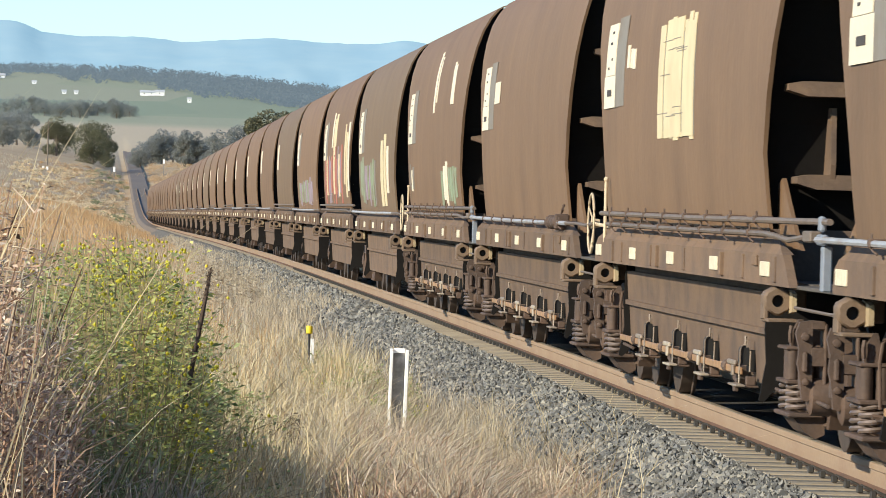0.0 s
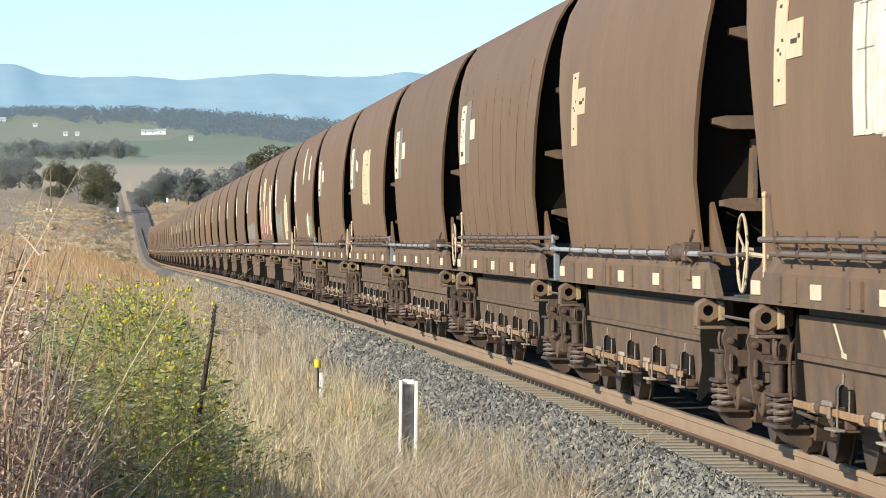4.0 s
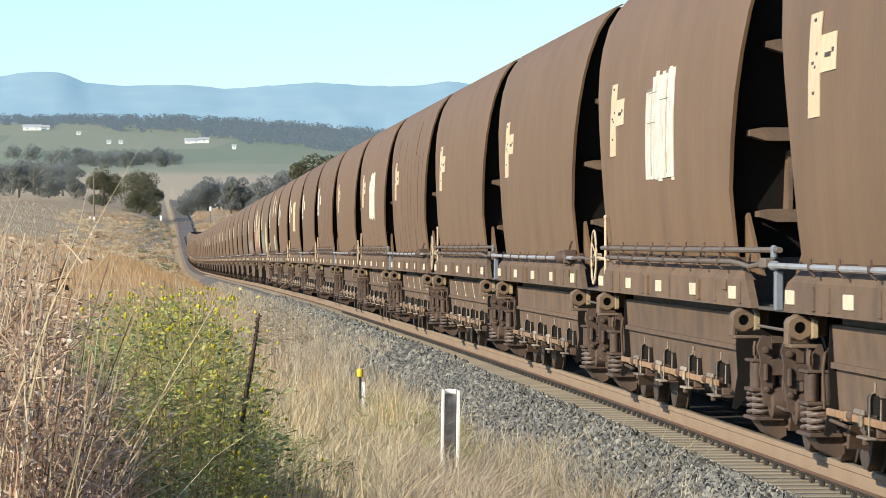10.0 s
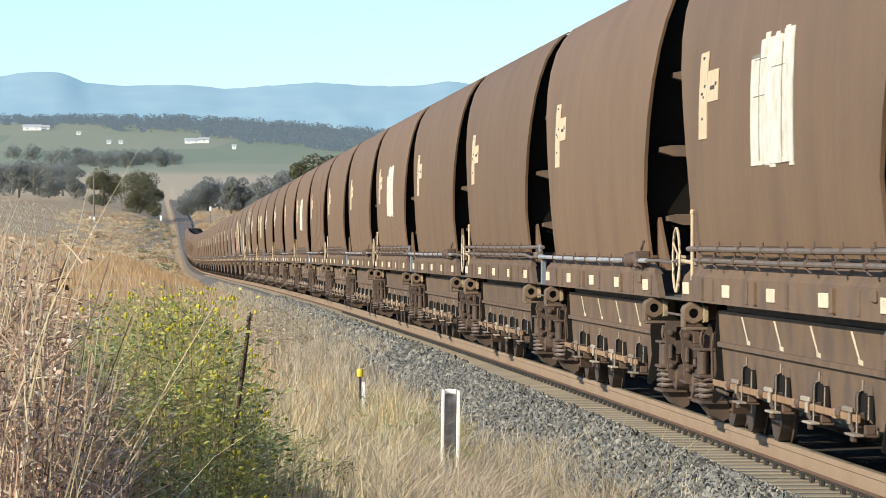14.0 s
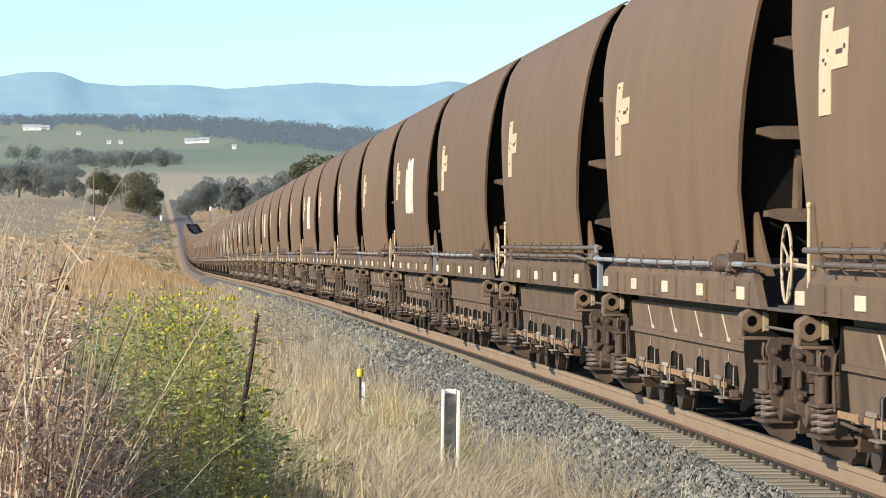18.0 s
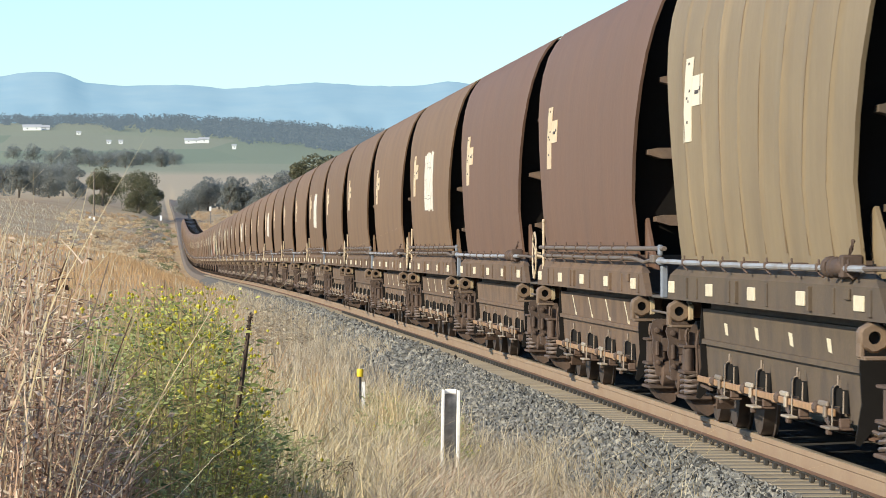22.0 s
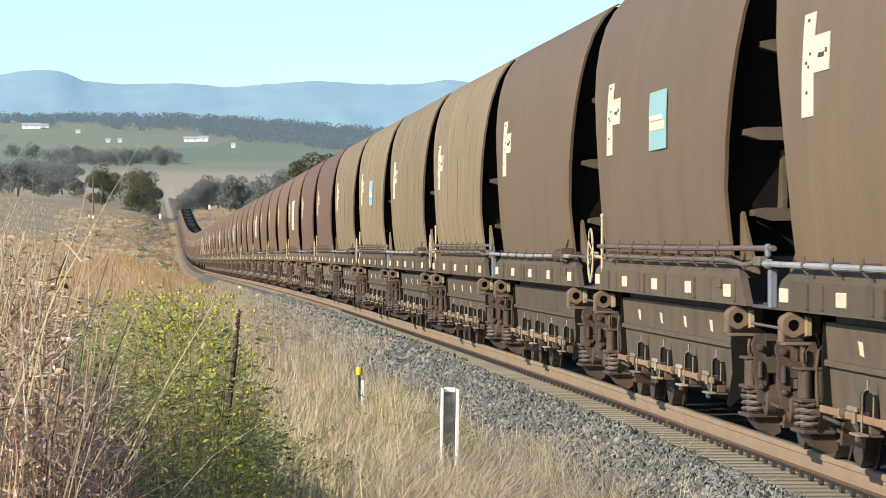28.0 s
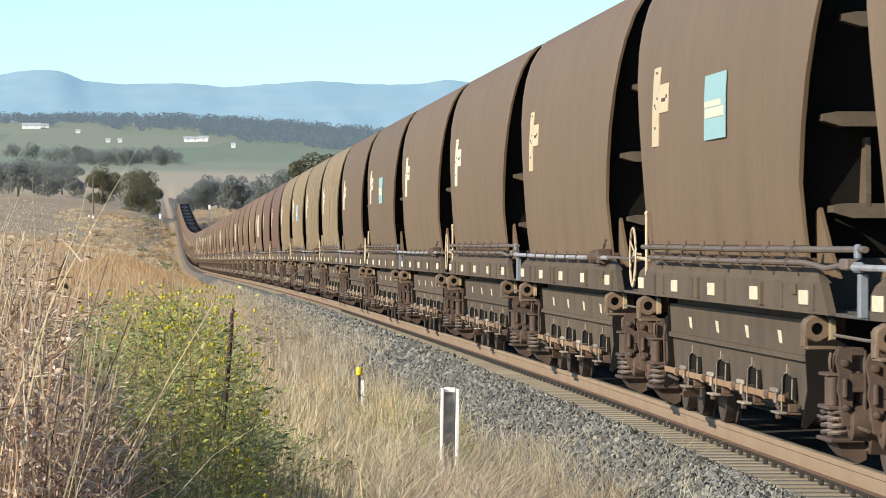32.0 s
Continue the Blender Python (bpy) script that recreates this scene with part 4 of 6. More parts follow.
for n in range(N_FIRST, N_LAST + 1):
    kind = "A" if n % 2 else "B"
    body, words, ribs = M_body, PLAIN_LABEL, False
    if n in TAN:
        body, words, ribs = M_body_tan, "dusty tan coal wagon with pressed upright ribs", True
    elif n in GREYISH:
        body, words = M_body_grey, "grey-brown dusty coal hopper wagon in a long train"
    elif n in RUSTY:
        body, words = M_body_rust, "rusty red-brown coal hopper wagon in a long train"
    elif n in (-16, -17, -20):
        body = M_body_grey
    w = build_wagon(kind, n <= 13, body, ribs, M_frame_olive if n <= -8 else M_frame)
    rng = random.Random(100 + n)
    if n <= 8:
        late_board(w, M_board_white if n in TAN or -15 <= n <= -12 else M_board)
    elif n <= 16:
        early_board(w)
    elif n <= 30:
        panel("number_board", w, FACE - 1.4, FACE - 0.5, 2.6, 3.3, M_board_white)
    if n in PATCHED:
        white_patch(w, PATCHED[n], n in (-5, 11))
        words = "dusty brown coal wagon with a large pale painted patch"
    if n in (-9, -13, -17):
        colour_panel(w, M_blue if n == -9 else M_teal)
        words = "dusty tan ribbed coal wagon with a faded blue painted panel" if n == -9 else "grey-brown dusty coal wagon with a teal painted panel"
    if n in (9, 10, 12):
        panel("paint_patch", w, FACE - 2.6, FACE - 1.85, 2.9, 3.16, M_board_white, "white paint patch")
    if n == 11:
        strips(w, rng, FACE - 2.6, FACE - 1.9, 2.9, 3.15, 3, [M_board_white])
    if n == 13:
        strips(w, rng, FACE - 6.2, FACE - 5.4, 2.9, 4.0, 2, [M_board_white, M_grey])
        strips(w, rng, FACE - 9.6, FACE - 9.0, 3.0, 3.7, 2, [M_board_white])
        strips(w, rng, FACE - 10.5, FACE - 7.4, 1.6, 2.3, 7, [M_green, M_grey, M_board_white])
        strips(w, rng, FACE - 1.4, FACE - 0.3, 1.8, 2.3, 3, [M_grey, M_board_white])
        words = "dusty brown coal wagon with faded green and white graffiti"
    if n == 14:
        strips(w, rng, FACE - 5.6, FACE - 0.6, 1.6, 2.6, 9, [M_green, M_grey, M_green, M_lilac])
        strips(w, rng, FACE - 9.6, FACE - 7.2, 1.6, 2.9, 3, [M_board_white, M_cream])
        words = "grey-brown coal wagon with faded green and white graffiti"
    if n == 15:
        strips(w, rng, FACE - 8.4, FACE - 0.8, 1.6, 2.9, 14, [M_red, M_red, M_lilac, M_cream, M_red])
        strips(w, rng, FACE - 5.6, FACE - 3.4, 2.6, 3.6, 3, [M_cream, M_board_white])
        strips(w, rng, FACE - 11.2, FACE - 9.0, 1.6, 3.4, 3, [M_cream, M_board_white])
        words = "dusty brown coal wagon with faded red and cream graffiti"
    if n == 16:
        strips(w, rng, FACE - 9, FACE - 1.0, 1.6, 2.3, 10, [M_lilac, M_grey, M_green, M_lilac])
    if n in TAN or n in SEAMED:
        for k in range(8 if n in TAN else 9):
            c = -1 + 2 * (k + 1) / (9 if n in TAN else 10)
            seam_line(w, c, 1.56 + rng.uniform(0, 0.05), 3.95 - rng.uniform(0, 0.7), 0.0145 if n in TAN else 0.004, M_seam_tan if n in TAN else M_seam)
    if n in SLASHED:
        for i in range(4):
            y = -3.39 + 2.08 * i
            if n <= -8:
                g = G().prism([(y - 0.1, 1.0), (y + 0.12, 1.005), (y + 0.06, 0.91), (y - 0.13, 0.90)], "x", -1.302, -1.276)
                g.v = [(-(1.29 - (1.16 - z) * 0.0635 + (0.005 if x < -1.29 else -0.003)), yy, z) for x, yy, z in g.v]
                part("paint_dab", g, M_refl, w, "cream paint dab")
                continue
            g = G().prism([(y - 0.02, 1.075), (y + 0.08, 1.075), (y - 0.26, 0.865), (y - 0.34, 0.865)], "x", -1.302, -1.276)
            g.prism([(y - 0.44, 0.885), (y - 0.2, 0.895), (y - 0.2, 0.858), (y - 0.42, 0.85)], "x", -1.306, -1.27)
            g.v = [(-(1.29 - (1.16 - z) * 0.0635 + (0.005 if x < -1.29 else -0.003)), yy, z) for x, yy, z in g.v]
            part("paint_slash", g, M_refl, w, "cream paint slash")
    tagged(w, words, "coal wagon", "wagons of the coal train")
    TRAIN[n] = w

# ---------------------------------------------------------------- hills, woods and houses far off
def haze_backdrop():
    """The mountain wall behind the valley, with blue haze painted into its colour and glow."""
    m = bpy.data.materials.new("mountain_painted_haze")
    m.use_nodes = True
    N, Lk = m.node_tree.nodes, m.node_tree.links
    b = N["Principled BSDF"]
    b.inputs["Roughness"].default_value = 1.0
    b.inputs["Specular IOR Level"].default_value = 0.0
    tc = N.new("ShaderNodeTexCoord")
    mp = N.new("ShaderNodeMapping")
    mp.inputs["Scale"].default_value = (0.004, 0.004, 0.009)
    n1 = N.new("ShaderNodeTexNoise"); n1.inputs["Detail"].default_value = 6
    Lk.new(tc.outputs["Object"], mp.inputs[0]); Lk.new(mp.outputs[0], n1.inputs["Vector"])
    cr = N.new("ShaderNodeValToRGB")
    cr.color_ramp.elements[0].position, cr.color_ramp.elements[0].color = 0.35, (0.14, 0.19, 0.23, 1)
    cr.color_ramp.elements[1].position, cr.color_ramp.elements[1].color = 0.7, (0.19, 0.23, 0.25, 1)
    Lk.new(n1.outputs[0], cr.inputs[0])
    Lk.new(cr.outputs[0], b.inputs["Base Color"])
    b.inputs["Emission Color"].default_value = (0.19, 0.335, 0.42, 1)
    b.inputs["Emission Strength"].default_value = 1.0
    return m


SKYLINE = [(-900, 175), (-300, 150), (-60, 146), (0, 137), (60, 128), (110, 130), (150, 147), (210, 153), (330, 151), (400, 158), (480, 152), (560, 146), (650, 152), (740, 152), (790, 143),
           (850, 150), (1000, 140), (1300, 160), (1700, 150), (2600, 165)]
Y_MT = 4560.0


def far_xz(px, py, d):
    """The place d metres ahead that lies in the direction of a point of the middle view."""
    return EYE[0] + (px - 306) / 8400 * d, EYE[2] + (429 - py) / 8400 * d


g = G()
nx, nz = 240, 14
for i in range(nx + 1):
    px = -900 + 3500 * i / nx
    top = np.interp(px, [p for p, _ in SKYLINE], [q for _, q in SKYLINE]) + 1.6 * noise.noise(Vector((px * 0.05, 0, 0))) + 0.8 * noise.noise(Vector((px * 0.2, 3, 0)))
    for j in range(nz + 1):
        s = j / nz
        py = top + (262 - top) * s
        d = Y_MT - 330 * s + 22 * s * noise.noise(Vector((px * 0.02, s * 3, 1))) + 16 * s * noise.noise(Vector((px * 0.07, s * 5, 4)))
        x, z = far_xz(px, py, d)
        g.v.append((x, d, z))
g.f = [(i * (nz + 1) + j, i * (nz + 1) + j + 1, (i + 1) * (nz + 1) + j + 1, (i + 1) * (nz + 1) + j) for i in range(nx) for j in range(nz)]
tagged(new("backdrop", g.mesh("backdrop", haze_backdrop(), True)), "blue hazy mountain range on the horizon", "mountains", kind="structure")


def leaf_mat(name, cols, rough=0.7, trans=0.25):
    """Foliage that varies from leaf to leaf and lets some light through."""
    m = bpy.data.materials.new(name)
    m.use_nodes = True
    N, Lk = m.node_tree.nodes, m.node_tree.links
    b = N["Principled BSDF"]
    b.inputs["Roughness"].default_value = rough
    b.inputs["Specular IOR Level"].default_value = 0.25
    geo = N.new("ShaderNodeNewGeometry")
    cr = N.new("ShaderNodeValToRGB")
    while len(cr.color_ramp.elements) < len(cols):
        cr.color_ramp.elements.new(0.5)
    for k, (e, c) in enumerate(zip(cr.color_ramp.elements, cols)):
        e.position, e.color = k / max(len(cols) - 1, 1), (*c, 1)
    Lk.new(geo.outputs["Random Per Island"], cr.inputs[0])
    tc = N.new("ShaderNodeTexCoord")
    n1 = N.new("ShaderNodeTexNoise"); n1.inputs["Scale"].default_value = 1.2; n1.inputs["Detail"].default_value = 3
    Lk.new(tc.outputs["Object"], n1.inputs["Vector"])
    v = N.new("ShaderNodeMath"); v.operation = "MULTIPLY_ADD"; v.inputs[1].default_value, v.inputs[2].default_value = 0.9, 0.55
    Lk.new(n1.outputs[0], v.inputs[0])
    h = N.new("ShaderNodeHueSaturation")
    Lk.new(cr.outputs[0], h.inputs["Color"]); Lk.new(v.outputs[0], h.inputs["Value"])
    Lk.new(h.outputs[0], b.inputs["Base Color"])
    tr = N.new("ShaderNodeBsdfTranslucent")
    Lk.new(h.outputs[0], tr.inputs["Color"])
    mx = N.new("ShaderNodeMixShader"); mx.inputs[0].default_value = trans
    Lk.new(b.outputs[0], mx.inputs[1]); Lk.new(tr.outputs[0], mx.inputs[2])
    Lk.new(mx.outputs[0], N["Material Output"].inputs["Surface"])
    return m


M_gum = leaf_mat("grey_green_gum_leaves", [(0.15, 0.155, 0.095), (0.19, 0.19, 0.12), (0.23, 0.22, 0.14), (0.17, 0.17, 0.11)], 0.9, 0.45)
# gum leaves again, with distance haze painted in as a paler, greyer colour
M_gum_haze = leaf_mat("gum_leaves_painted_haze", [(0.25, 0.265, 0.25), (0.285, 0.3, 0.28), (0.32, 0.33, 0.3), (0.265, 0.28, 0.265)], 0.9, 0.5)
M_wood_haze = leaf_mat("ridge_woods", [(0.035, 0.045, 0.045), (0.042, 0.05, 0.05), (0.047, 0.053, 0.05), (0.038, 0.048, 0.047)])
# the ridge's blue haze is painted as a glow of the leaves
wf = M_wood_haze.node_tree.nodes["Principled BSDF"]
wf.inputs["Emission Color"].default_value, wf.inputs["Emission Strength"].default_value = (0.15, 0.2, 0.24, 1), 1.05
M_bark = mat("grey_bark", (0.2, 0.165, 0.125), 0.9, 0, (20, 0.25), (3, 0.3), (0.11, 0.09, 0.07), 0.01)


def leaves(g, rng, cx, cy, cz, r, n, size, squash=0.8):
    """A cloud of bent leaf sprays, denser towards the outside, in an uneven ball."""
    q = np.random.RandomState(rng.getrandbits(31))
    v = q.normal(0, 1, (n, 3))
    v *= (r * np.sqrt(q.uniform(0.3, 1.0, n)) / np.linalg.norm(v, axis=1))[:, None]
    c = v * (1, 1, squash) + (cx, cy, cz)
    a = q.normal(0, 1, (n, 3)) * (1, 1, 0.6)
    a *= (size * q.uniform(0.6, 1.3, n) / np.linalg.norm(a, axis=1))[:, None]
    b = np.cross(a, q.normal(0, 1, (n, 3)))
    b *= (size * q.uniform(0.4, 0.8, n) / np.linalg.norm(b, axis=1))[:, None]
    o = len(g.v)
    g.v += np.stack([c - a, c - b * 0.9 + a * 0.1, c + a, c + b + a * 0.2], 1).reshape(-1, 3).tolist()
    g.f += [(i, i + 1, i + 2, i + 3) for i in range(o, o + 4 * n, 4)]


def tree(x, y, h, spread_w, rng, leaf, words, n_leaf=900, fine=0.036):
    z0 = ground_z(x, y) - 0.15
    t = new("tree", None)
    t.location = (x, y, z0)
    tagged(t, words, "tree", "trees of the valley")
    g = G()
    top = h * 0.55
    lean = rng.uniform(-0.3, 0.3)
    g.tube([(0, 0, 0), (lean * 0.3, 0.05, top * 0.5), (lean, 0.1, top)], h * 0.035, 8, r_end=h * 0.018)
    blobs = []
    for k in range(17):
        a = 2 * math.pi * k * 7 / 17 + rng.uniform(-0.3, 0.3)
        rr = spread_w * 0.5 * rng.uniform(0.25, 0.7)
        zz = h * rng.uniform(0.14, 0.8)
        p = (rr * math.cos(a), rr * math.sin(a), zz)
        g.tube([(lean * 0.6, 0.06, top * rng.uniform(0.5, 0.95)), (p[0] * 0.5, p[1] * 0.5, zz * 0.8), p], h * 0.014, 5, r_end=h * 0.004)
        blobs.append((p, spread_w * rng.uniform(0.15, 0.27)))
    blobs.append(((lean, 0.1, h * 0.84), spread_w * 0.24))
    part("trunk", g, M_bark, t)
    c = G()
    for p, r in blobs:
        leaves(c, rng, *p, r, n_leaf // len(blobs), h * fine, 0.85)
    part("crown", c, leaf, t)
    return t


rng = random.Random(11)
BIG = "broad round-crowned dark green tree in dry grass"
ROW = "grey-green gum tree in a straggling row"
for px, d, h, w in ((182, 1060, 8.8, 8.8), (246, 1040, 9.4, 9.6), (268, 1060, 7.0, 6.4)):
    tree(EYE[0] + (px - 306) / 8400 * d, d, h, w, rng, M_gum, BIG, 11000, 0.019)
for px in (-160, -120, -85, -50, -20, 8, 35, 62, 88, 112, 135):
    d = rng.uniform(1080, 1200)
    tree(EYE[0] + (px - 306) / 8400 * d, d, rng.uniform(7, 10), rng.uniform(6, 8.5), rng, M_gum_haze, ROW, 5200, 0.024)
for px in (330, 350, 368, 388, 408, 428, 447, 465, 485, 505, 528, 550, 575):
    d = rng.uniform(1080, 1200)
    tree(EYE[0] + (px - 306) / 8400 * d, d, rng.uniform(6.5, 9.5), rng.uniform(5.5, 8), rng, M_gum_haze, ROW, 5200, 0.024)
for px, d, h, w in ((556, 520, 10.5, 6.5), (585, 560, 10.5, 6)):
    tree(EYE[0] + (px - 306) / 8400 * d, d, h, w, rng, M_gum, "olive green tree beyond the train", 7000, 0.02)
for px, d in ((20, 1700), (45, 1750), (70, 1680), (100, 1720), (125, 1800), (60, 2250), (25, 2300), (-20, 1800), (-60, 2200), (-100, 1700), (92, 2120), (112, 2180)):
    tree(EYE[0] + (px - 306) / 8400 * d, d, rng.uniform(5, 8), rng.uniform(8, 12), rng, M_gum_haze, "distant hazy tree in a paddock", 1800, 0.04)
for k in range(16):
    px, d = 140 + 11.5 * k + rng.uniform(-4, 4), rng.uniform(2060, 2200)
    tree(EYE[0] + (px - 306) / 8400 * d, d, rng.uniform(5.5, 8.5), rng.uniform(8, 12), rng, M_gum_haze, "hazy tree in a belt across the paddocks", 1800, 0.04)
# the wooded ridge: far too many trees to count
g = G()
for k in range(5200):
    px = rng.uniform(-500, 1100)
    d = rng.uniform(2500, 3750)
    low = np.interp(px, [-500, 0, 140, 330, 420, 640, 1100], [3480, 3440, 3380, 3180, 2900, 2620, 2600])
    if d < low + 120 * noise.noise(Vector((px * 0.03, 0, 2))) or noise.noise(Vector((px * 0.02, d * 0.004, 8))) < (-0.7 if d > low + 90 else 0.05):
        continue
    x = EYE[0] + (px - 306) / 8400 * d
    h = rng.uniform(4, 8.5)
    leaves(g, rng, x, d, ground_z(x, d) + h * 0.5, h * 0.55, 44, 0.8, 0.9)
tagged(new("backdrop_woods", g.mesh("ridge_woods", M_wood_haze)), "hazy blue-green woodland along a far ridge", "woodland", kind="stuff")

M_wall_white = mat("white_weatherboard", (0.8, 0.8, 0.78), 0.6, 0, (10, 0.05), (0.5, 0.1))
M_roof_pale = mat("pale_iron_roof", (0.62, 0.62, 0.6), 0.45, 0.2, (10, 0.05), (0.5, 0.15))
M_pane = mat("dark_window_glass", (0.03, 0.035, 0.04), 0.1, 0)


def house(x, y, wide, deep, high, words):
    z = ground_z(x, y) - 0.3
    h = new("farm_building", None)
    h.location = (x, y, z)
    tagged(h, words, "farm building", "farm buildings in the valley")
    part("wall", G().box(-wide / 2, wide / 2, 0, deep, 0, high), M_wall_white, h)
    part("roof", G().prism([(-0.4, high), (deep / 2, high + deep * 0.22), (deep + 0.4, high), (deep + 0.4, high - 0.15), (-0.4, high - 0.15)], "x", -wide / 2 - 0.3, wide / 2 + 0.3), M_roof_pale, h)
    for k in range(max(1, int(wide // 5))):
        xx = -wide / 2 + (k + 0.5) * wide / max(1, int(wide // 5))
        part("window", G().box(xx - 0.3, xx + 0.3, -0.03, 0.02, high * 0.5, high * 0.72), M_pane, h)


for px, d, wide, deep, high in ((58, 3330, 13, 8, 2.8), (81, 3340, 6, 6, 2.3), (334, 2880, 5, 5, 2.6), (347, 2890, 4, 5, 2.4), (361, 2900, 6, 5, 2.8), (414, 2700, 2.4, 3, 2.6), (140, 3200, 3, 4, 2), (193, 2860, 2.6, 4, 2), (214, 2860, 2.4, 4, 2), (404, 1290, 4, 5, 2.2)):
    house(EYE[0] + (px - 306) / 8400 * d, d, wide, deep, high, "small white farm building with a pale roof")

# ---------------------------------------------------------------- posts beside the line
M_white_post = mat("flaking_white_paint", (0.86, 0.85, 0.82), 0.7, 0, (40, 0.12), (9, 0.12), (0.5, 0.47, 0.43), 0.002)
# mottled dark grey, for the channel's web and the sign posts
M_web = mat("mottled_dark_grey_steel", (0.16, 0.15, 0.14), 0.8, 0, (40, 0.3), (9, 0.3), (0.4, 0.38, 0.35), 0.002)
M_yellow = mat("yellow_plastic_cap", (0.75, 0.55, 0.02), 0.5, 0, (30, 0.05), (6, 0.1))
M_stake = mat("dark_steel_stake", (0.045, 0.043, 0.04), 0.7, 0.2, (30, 0.2), (6, 0.3))


def channel_post(x, y, h):
    z = ground_z(x, y) - 0.1
    p = new("marker_post", None)
    p.location = (x, y, z)
    p.rotation_euler = (radians(0.5), radians(0.9), 0)
    tagged(p, "white-edged steel channel post in dry grass", "post")
    part("web", G().box(-0.055, 0.05, 0.03, 0.045, 0, h, 0.003), M_web, p)
    part("flange", G().box(-0.078, -0.055, -0.05, 0.045, 0, h + 0.005, 0.004), M_white_post, p, "flaking white flange")
    part("flange", G().box(0.05, 0.078, -0.05, 0.045, 0, h, 0.004), M_white_post, p, "flaking white flange")
    part("top_band", G().box(-0.05, 0.045, 0.024, 0.034, h - 0.03, h + 0.01, 0.003), M_white_post, p)
    return p


def stake(x, y, h, back=True):
    z = ground_z(x, y) - 0.1
    p = new("marker_stake", None)
    p.location = (x, y, z)
    tagged(p, "thin dark stake with a yellow plastic cap", "stake", "capped stakes beside the line")
    part("shaft", G().tube([(0, 0, 0), (0.004, 0, h * 0.5), (0, 0, h)], 0.014, 8), M_stake, p)
    part("cap", G().lathe([(-0.09, 0.028), (-0.085, 0.036), (-0.02, 0.038), (0.0, 0.032)], (0, 0, h + 0.02), "z", 12), M_yellow, p, "yellow plastic cap", smooth=True)
    return p


channel_post(EYE[0] + (795 - 306) / 8400 * 40, 40, 0.0 + (EYE[2] - 262 / 8400 * 40) - (ground_z(EYE[0] + (795 - 306) / 8400 * 40, 40) - 0.1))
for px, py, d in ((637, 656, 52), (452, 551, 128)):
    x = EYE[0] + (px - 306) / 8400 * d
    stake(x, d, EYE[2] - (py - 429) / 8400 * d - (ground_z(x, d) - 0.1))
xw = EYE[0] + (643 - 306) / 8400 * 54
pw = new("white_peg", None)
pw.location = (xw, 54, ground_z(xw, 54) - 0.1)
tagged(pw, "short white survey peg in dry grass", "peg")
part("peg_shaft", G().box(-0.02, 0.02, -0.02, 0.02, 0, EYE[2] - (676 - 429) / 8400 * 54 - (ground_z(xw, 54) - 0.1), 0.004), M_white_post, pw)


def power_pole(x, y, h):
    p = new("power_pole", None)
    p.location = (x, y, ground_z(x, y) - 0.2)
    tagged(p, "slim grey timber power pole in a paddock", "pole")
    part("pole_shaft", G().tube([(0, 0, 0), (0, 0, h)], 0.16, 8, r_end=0.11), M_bark, p)
    part("crossarm", G().box(-0.7, 0.7, -0.06, 0.06, h - 0.5, h - 0.38), M_bark, p)


def on_slope(px, py):
    """How far off the rising ground meets a direction of the middle view."""
    d = 500.0
    while d < 1300 and 429 - 8400 * (ground_z(EYE[0] + (px - 306) / 8400 * d, d) - EYE[2]) / d > py:
        d += 5.0
    return d


D_POLE = on_slope(167, 386)
power_pole(EYE[0] + (167 - 306) / 8400 * D_POLE, D_POLE, 85 / 8400 * D_POLE)


def line_signal(x, y, h, words):
    p = new("trackside_sign", None)
    p.location = (x, y, ground_z(x, y) - 0.2)
    tagged(p, words, "sign", "white signs by the far line")
    part("sign_post", G().tube([(0, 0, 0), (0, 0, h)], 0.06, 6), M_web, p)
    part("sign_board", G().box(-0.22, 0.22, -0.11, -0.07, h - 0.95, h, 0.02), M_white_post, p)


D_BOX = on_slope(162, 391)
for k in range(2):
    bx = EYE[0] + (160 + 7 * k - 306) / 8400 * D_BOX
    tk = new("meter_box", None)
    tk.location = (bx, D_BOX, ground_z(bx, D_BOX) - 0.1)
    tagged(tk, "small white service box by a power pole", "service box", "boxes by the pole")
    part("box_body", G().box(-0.22, 0.22, -0.2, 0.2, 0, 0.75, 0.03), M_white_post, tk)
    part("box_lid", G().box(-0.25, 0.25, -0.23, 0.23, 0.75, 0.8, 0.01), M_roof_pale, tk)
for px, py, d, words in ((285, 382, 900, "white board on a post beside the far line"), (372, 366, 1000, "white board on a tall post beyond the line")):
    x = EYE[0] + (px - 306) / 8400 * d
    line_signal(x, d, EYE[2] + (429 - py) / 8400 * d - ground_z(x, d) + 0.2, words)

# dry scrub and low bushes on the rise beside the far line
def scrub(name, n, px0, px1, d0, d1, h_range, leaf, words, seed):
    rng = random.Random(seed)
    g = G()
    for k in range(n):
        px, d = rng.uniform(px0, px1), rng.uniform(d0, d1)
        x = EYE[0] + (px - 306) / 8400 * d
        if abs(x - line_at(d, 1)) < 2.9:
            continue
        h = rng.uniform(*h_range)
        z = ground_z(x, d)
        for q in range(3):
            leaves(g, rng, x + rng.uniform(-1, 1) * h, d + rng.uniform(-1, 1) * h, z + h * 0.4, h * rng.uniform(0.5, 1.0), 46, 0.13, 0.6)
    tagged(new(name, g.mesh(name, leaf)), words, "scrub", kind="stuff")


